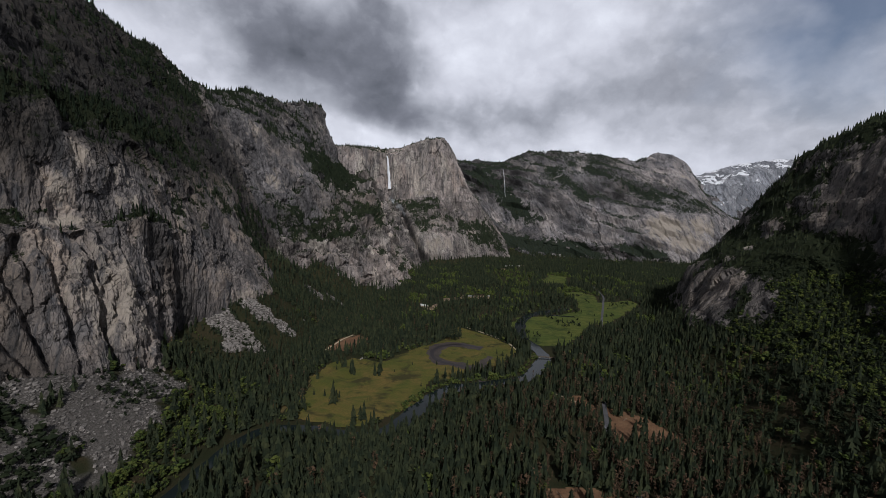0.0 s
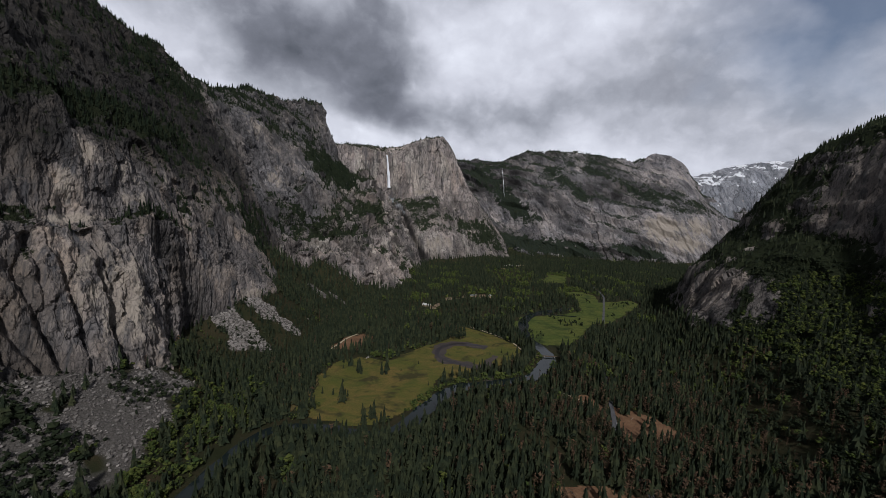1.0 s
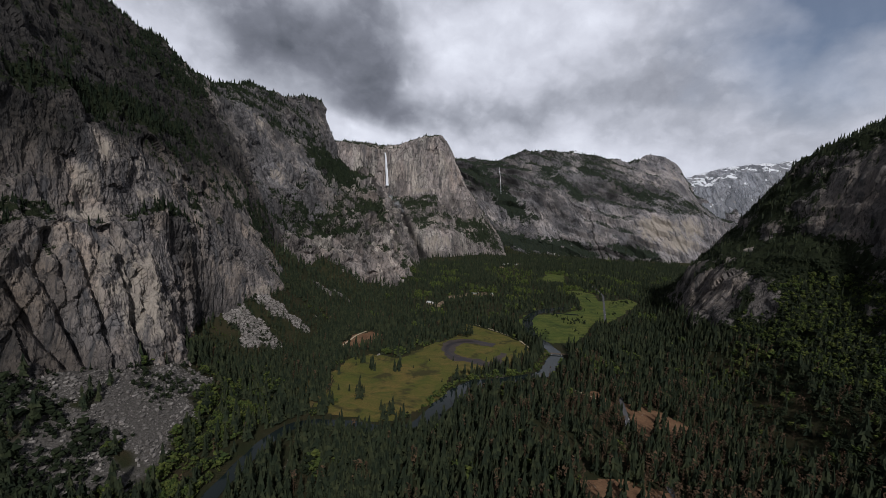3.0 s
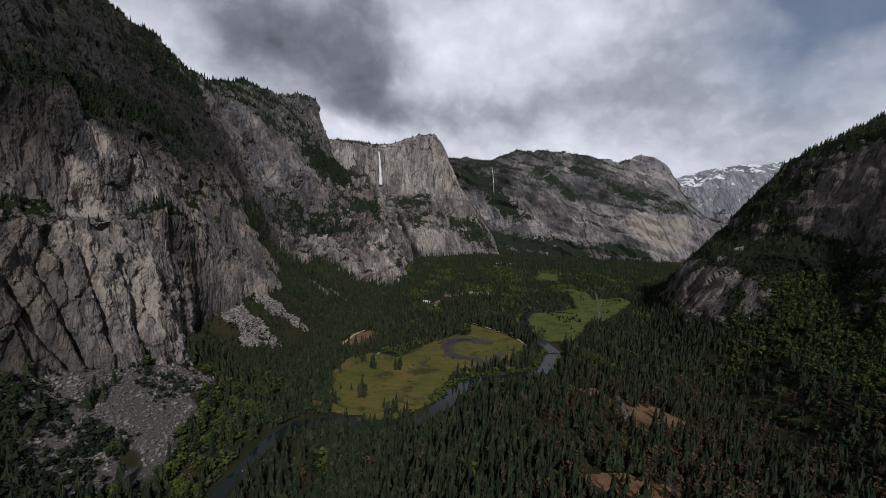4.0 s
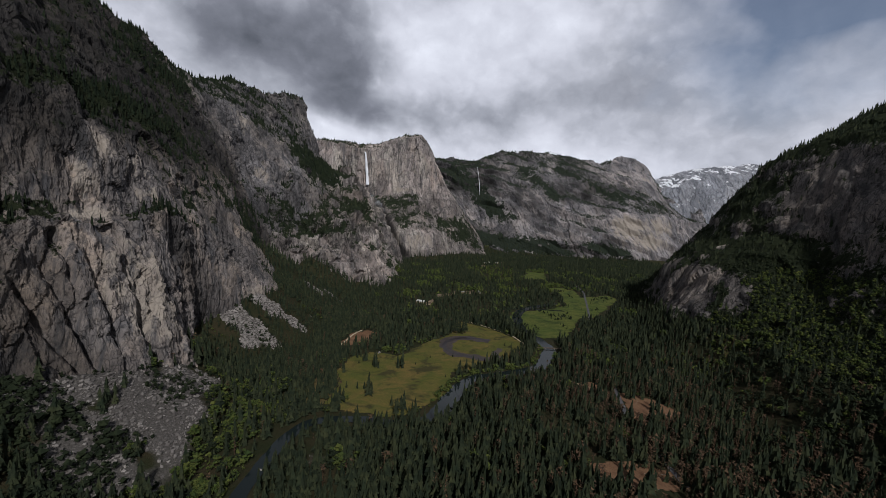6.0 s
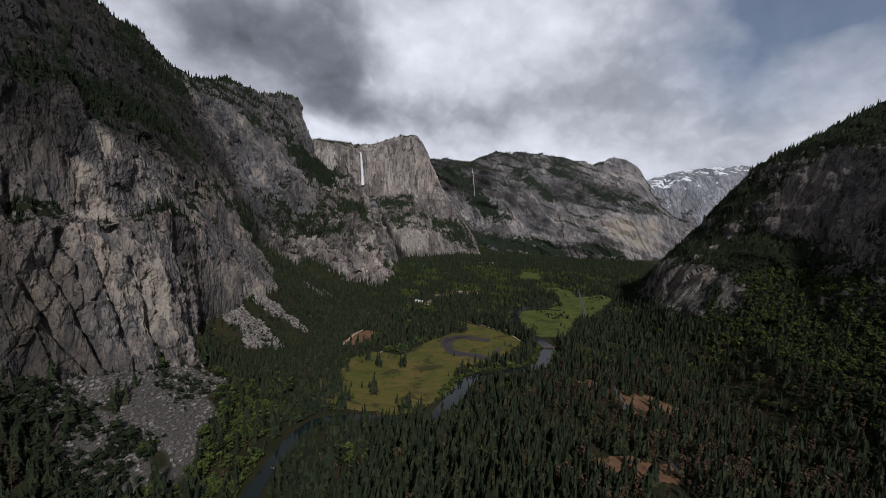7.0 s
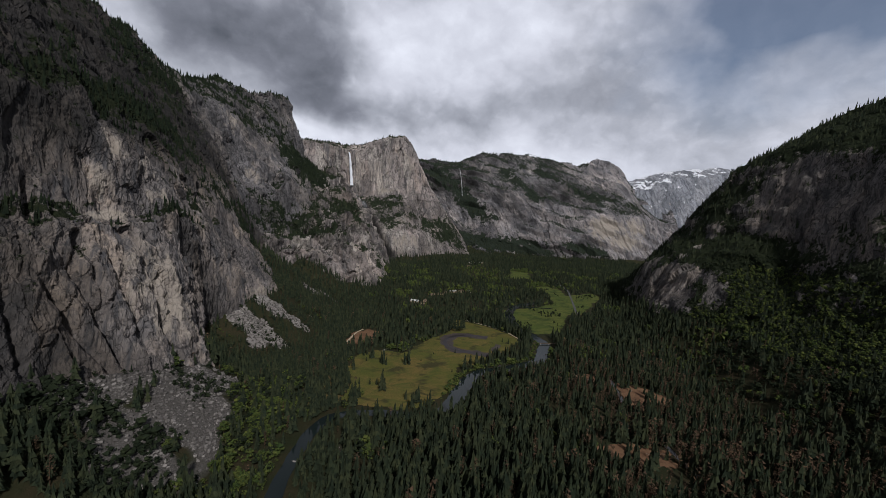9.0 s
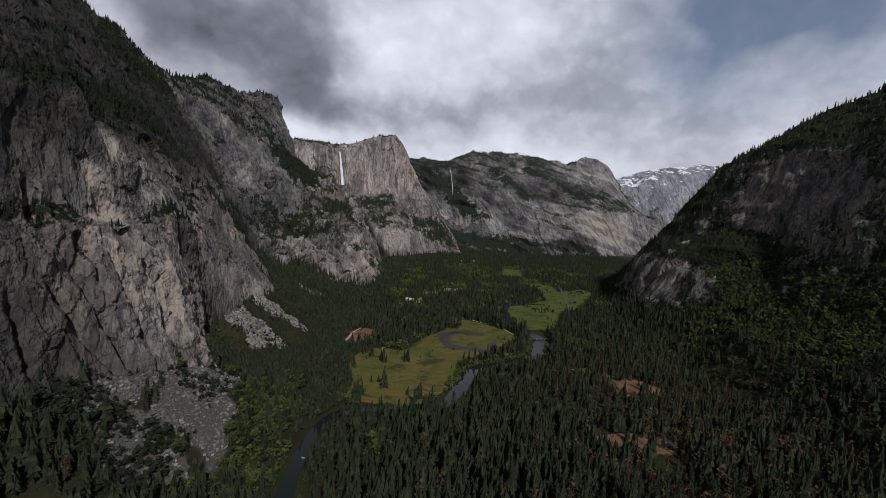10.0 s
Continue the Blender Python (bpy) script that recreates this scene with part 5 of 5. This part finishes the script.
while count < 60:
    x, y = spots.uniform(-300, -185), spots.uniform(340, 640)
    z = float(height_at(np.array([x]), np.array([y]))[0])
    if z > 40 or scree_at(np.array([x]), np.array([y]))[0] > 0.55 or off_line(np.array([x]), np.array([y]), river_line)[0] < 20:
        continue
    h = spots.uniform(11, 19)
    if count < 3:
        leafy[count].matrix_world = at_place(x, y, z - 0.3, h, count)
    else:
        copy_thing(leafy[count % 3], at_place(x, y, z - 0.3, h, spots.uniform(0, 6)) @ Matrix.Diagonal((*(1 / s for s in leafy[count % 3].scale), 1)))
    count += 1


# lone small pines on the meadow
def young_pine(seed):
    ob = new("young_pine")
    part("trunk", stem(0.02, 0.008, 0, 0.6, 6), bark, ob)
    part("crown", pine_shape(9, 5, 0.2, 0.06, 0.5, seed, 60, False), needles, ob)
    return tagged(ob, "young dark pine standing on the meadow", "pine tree", "young pines on the meadow")


young = young_pine(360)
LONE = [(-62, 772, 9), (-48, 790, 8), (-75, 655, 13), (-55, 652, 14), (-42, 650, 15), (-34, 655, 12), (-28, 648, 14), (8, 598, 10), (-100, 690, 26), (-112, 640, 30), (-105, 655, 28), (-98, 632, 24), (150, 820, 11), (60, 770, 7), (96, 812, 8), (300, 905, 12), (312, 890, 14), (118, 706, 9)]
for k, (x, y, h) in enumerate(LONE):
    m = at_place(x, y, 0.3, h, k)
    if k:
        copy_thing(young, m @ Matrix.Diagonal((*(1 / s for s in young.scale), 1)))
    else:
        young.matrix_world = m


# a row of tall pines beside the sandy path, and a clump in the river loop
row = np.random.default_rng(88)
for x, y in [(322 + 5.6 * k + row.uniform(-4, 4), 1068 - 14 * k + row.uniform(-5, 5)) for k in range(12)] + [(186, 992), (196, 1000), (204, 990), (178, 1006), (214, 1004)]:
    tree = copy_thing(FIRST[int(row.integers(0, 5))], Matrix.Identity(4))
    tree.matrix_world = at_place(x, y, 0.2, row.uniform(34, 50), row.uniform(0, 6))
    tagged(tree, "dark green pine standing beside the meadow path", "pine tree", "pines beside the meadow path")

# low willows along the river
wx, wy = jittered(60, 420, 600, 900, 6.5)
reach = off_line(wx, wy, river_line[::3])
keep = (reach > 15) & (reach < 30) & (rng.uniform(0, 1, len(wx)) < 0.55) & (off_line(wx, wy, OXBOW_LINE) > 12)
wx, wy = wx[keep], wy[keep]
stuff("river_willows", scatter(BROAD_MID, np.stack([wx, wy, 0 * wx], 1), rng.uniform(4, 10, len(wx)), np.full(len(wx), 1.2)), broad_leaves, "olive green willows along the river banks", "bushes")


# fallen trunks on the bare soil
def fallen_log(seed):
    r = np.random.default_rng(seed)
    out = [stem(0.32, 0.12, 0, 12, 8)]
    for k in range(6):
        v, f = stem(0.07, 0.02, 0, r.uniform(0.6, 1.6), 5)
        m = np.array(Euler((r.uniform(0.7, 1.3), 0, r.uniform(0, 6.28))).to_matrix())
        out.append((v @ m.T + np.array((0, 0, r.uniform(3, 11))), f))
    return mesh_from("fallen_log", *merge(out), dead_wood)


dead_wood = mottled("dead_wood", (0.30, 0.26, 0.21), (0.38, 0.34, 0.28), (0.19, 0.16, 0.13), 0.9)
trunks = [fallen_log(500 + k) for k in range(3)]
for k, (x, y) in enumerate(((300, 410), (318, 395), (352, 402), (372, 384), (340, 378), (384, 398), (246, 512), (470, 600), (500, 560))):
    ob = new("fallen_log", trunks[k % 3])
    ob.matrix_world = Matrix.LocRotScale((x, y, 0.85), Euler((math.pi / 2, 0, row.uniform(0, 6))), (1, 1, row.uniform(0.7, 1.3)))
    tagged(ob, "bleached fallen trunk lying on reddish soil", "log", "fallen trunks on the soil")


# large blocks on the talus
def boulder(seed):
    b = bmesh.new()
    bmesh.ops.create_icosphere(b, subdivisions=2, radius=1.0)
    r = np.random.default_rng(seed)
    cuts = r.normal(0, 1, (9, 3))
    cuts /= np.linalg.norm(cuts, axis=1, keepdims=True)
    for v in b.verts:
        q = np.array(v.co)
        for c in cuts:
            q = q - c * max(0.0, q @ c - 0.62)
        v.co = Vector(q * np.array((1.25, 0.95, 0.8)))
    return lift_out(b)


blocks = [mesh_from("boulder", *boulder(400 + k), scree_stone) for k in range(6)]
count = 0
while count < 150:
    x, y = spots.uniform(-440, -250), spots.uniform(330, 900)
    if scree_at(np.array([x]), np.array([y]))[0] < 0.6:
        continue
    z = float(height_at(np.array([x]), np.array([y]))[0])
    s = spots.uniform(1.0, 3.2)
    ob = new("boulder", blocks[count % 6])
    ob.matrix_world = Matrix.LocRotScale((x, y, z + 0.3 * s), Euler((spots.uniform(-0.3, 0.3), spots.uniform(-0.3, 0.3), spots.uniform(0, 6))), (s, s, s))
    tagged(ob, "angular pale granite boulder on the talus", "boulder", "boulders on the talus")
    count += 1


# footbridge over the river
bridge = tagged(new("footbridge"), "dark timber footbridge across the river", "bridge")
bridge.matrix_world = pose(414, 886, 0, 0, 0, -4)
part("deck", box(-36, 36, -1.8, 1.8, 3.6, 4.1, 0.08), timber, bridge)
for side in (-1.7, 1.55):
    rail = part("railing", merge([box(-36, 36, side, side + 0.15, 5.0, 5.2), box(-36, 36, side, side + 0.15, 4.5, 4.62)]), timber, bridge, "timber handrail")
    for k in range(13):
        part("post", box(-36 + k * 6, -35.8 + k * 6, side, side + 0.15, 4.1, 5.2), timber, rail)
for x in (-35, -12, 12, 35):
    part("pier", box(x - 1.2, x + 1.2, -2.2, 2.2, -1, 3.6, 0.15), stone_pier, bridge, "grey stone pier")
for side in (-1.2, 1.0):
    part("beam", box(-36, 36, side, side + 0.25, 3.0, 3.6), timber, bridge)


# parked cars
def car(colour, name):
    ob = new("car")
    paint = plain(name, colour, 0.25, 0.2, 0.1)
    b = bmesh.new()
    side = [(-2.25, 0.35), (-2.3, 0.75), (-2.1, 0.95), (-0.95, 1.02), (1.6, 1.0), (2.2, 0.9), (2.28, 0.6), (2.2, 0.35)]
    faces = [b.faces.new([b.verts.new((x, y, z)) for x, z in side]) for y in (-0.88, 0.88)]
    faces[0].normal_flip()
    l, r = [f.verts[:] for f in faces]
    l = l[::-1] if (l[0].co - r[0].co).xz.length > 0.01 else l
    for k in range(len(side)):
        m = (k + 1) % len(side)
        b.faces.new([l[k], l[m], r[m], r[k]])
    bmesh.ops.recalc_face_normals(b, faces=b.faces[:])
    part("body", lift_out(b), paint, ob)
    b = bmesh.new()
    bmesh.ops.create_cube(b, size=1.0)
    for v in b.verts:
        up = v.co.z > 0
        v.co = Vector(((0.15 if up else 0.1) + v.co.x * (1.7 if up else 2.9), v.co.y * (1.35 if up else 1.66), 1.48 if up else 0.98))
    bmesh.ops.bevel(b, geom=b.edges[:], offset=0.08, segments=2, affect="EDGES")
    cabin = part("cabin", lift_out(b), glass_dark, ob, "dark car windows")
    part("roof", box(-0.65, 0.95, -0.64, 0.64, 1.47, 1.53, 0.02), paint, cabin)
    for x in (-1.4, 1.4):
        for y in (-0.8, 0.8):
            v, f = stem(0.33, 0.33, -0.11, 0.11, 14)
            cap = np.array([[0, j, (j + 1)] for j in range(1, 13)])
            v = v[:, [0, 2, 1]] + np.array((x, y, 0.33))
            wheel = part("wheel", (v, np.concatenate([f, cap, cap + 14])), rubber, ob)
    for y in (-0.62, 0.62):
        part("headlight", box(-2.31, -2.2, y - 0.16, y + 0.16, 0.66, 0.8, 0.02), lamp_glass, ob, "clear headlight")
    return ob


CARS = [car((0.75, 0.75, 0.74), "white_paint"), car((0.05, 0.055, 0.06), "black_paint"), car((0.42, 0.43, 0.45), "silver_paint"), car((0.08, 0.12, 0.25), "blue_paint"), car((0.3, 0.03, 0.03), "red_paint")]
WORDS = ["white", "black", "silver", "dark blue", "dark red"]
used = [False] * 5
step = np.gradient(road_line, axis=0)
for k, (y, side, kind) in enumerate(((516, -1, 0), (523, -1, 0), (531, -1, 2), (545, -1, 0), (553, -1, 1), (518, 1, 0), (526, 1, 2), (534, 1, 3), (541, 1, 0), (549, 1, 0), (557, 1, 4), (566, 1, 1), (575, 1, 2), (586, -1, 0), (1215, 1, 0), (1232, 1, 2), (1250, -1, 0), (1310, 1, 1), (1330, -1, 0), (1390, 1, 2), (1410, 1, 0))):
    i = int(np.argmin(np.abs(road_line[:, 1] - y)))
    d = step[i] / np.linalg.norm(step[i])
    p = road_line[i] + side * 3.1 * np.array((-d[1], d[0]))
    m = Matrix.LocRotScale((p[0], p[1], 0.8), Euler((0, 0, math.atan2(d[1], d[0]))), None)
    ob = CARS[kind]
    if used[kind]:
        copy_thing(ob, m)
    else:
        ob.matrix_world = m
        used[kind] = True
        tagged(ob, WORDS[kind] + " car parked beside the valley road", "car", "cars along the road")


# lodges among the trees
def lodge(long, wide, roof_material, wall_material):
    ob = new("lodge")
    h = 5.2
    part("wall", box(-long / 2, long / 2, -wide / 2, wide / 2, -0.5, h), wall_material, ob)
    b = bmesh.new()
    e = 0.9
    ridge, eave = h + wide * 0.38, h - 0.25
    v = [b.verts.new(c) for c in ((-long / 2 - e, -wide / 2 - e, eave), (long / 2 + e, -wide / 2 - e, eave), (long / 2 + e, 0, ridge), (-long / 2 - e, 0, ridge), (-long / 2 - e, wide / 2 + e, eave), (long / 2 + e, wide / 2 + e, eave))]
    b.faces.new([v[0], v[1], v[2], v[3]])
    b.faces.new([v[3], v[2], v[5], v[4]])
    bmesh.ops.solidify(b, geom=b.faces[:], thickness=0.3)
    part("roof", lift_out(b), roof_material, ob)
    for s in (-1, 1):
        b = bmesh.new()
        b.faces.new([b.verts.new(c) for c in ((s * long / 2, -wide / 2, h), (s * long / 2, wide / 2, h), (s * long / 2, 0, ridge - 0.35))])
        bmesh.ops.solidify(b, geom=b.faces[:], thickness=0.2)
        part("gable", lift_out(b), wall_material, ob)
    for k in range(int(long // 4)):
        x = -long / 2 + 2.2 + k * 4
        for y in (-1, 1):
            win = part("window", box(x - 0.6, x + 0.6, y * wide / 2 - 0.06, y * wide / 2 + 0.06, 1.2, 2.5), glass_dark, ob, "dark window")
            part("frame", box(x - 0.72, x + 0.72, y * wide / 2 - 0.04, y * wide / 2 + 0.04, 1.08, 2.62), timber, win)
    part("door", box(long / 2 - 0.06, long / 2 + 0.06, -0.5, 0.5, 0, 2.05), timber, ob)
    return ob


brown_shake = mottled("brown_shake", (0.16, 0.12, 0.085), (0.22, 0.165, 0.12), (0.1, 0.08, 0.06), 0.4)
tan_boards = mottled("tan_boards", (0.33, 0.26, 0.17), (0.38, 0.3, 0.2), (0.22, 0.17, 0.12), 0.5)
pale_metal = mottled("pale_roof", (0.55, 0.55, 0.54), (0.62, 0.62, 0.61), (0.42, 0.42, 0.41), 0.3, 0.6)
LODGES = [tagged(lodge(24, 11, brown_shake, tan_boards), "tan timber lodge with a brown shake roof", "lodge", "lodges among the pines"),
          tagged(lodge(30, 13, pale_metal, tan_boards), "timber lodge with a pale metal roof", "lodge", "lodges among the pines")]
for k, (x, y, turn, kind) in enumerate(LODGE_ROWS):
    m = pose(x, y, float(height_at(np.array([float(x)]), np.array([float(y)]))[0]), 0, 0, turn)
    if k in (0, 3):
        LODGES[kind].matrix_world = m
    else:
        copy_thing(LODGES[kind], m)
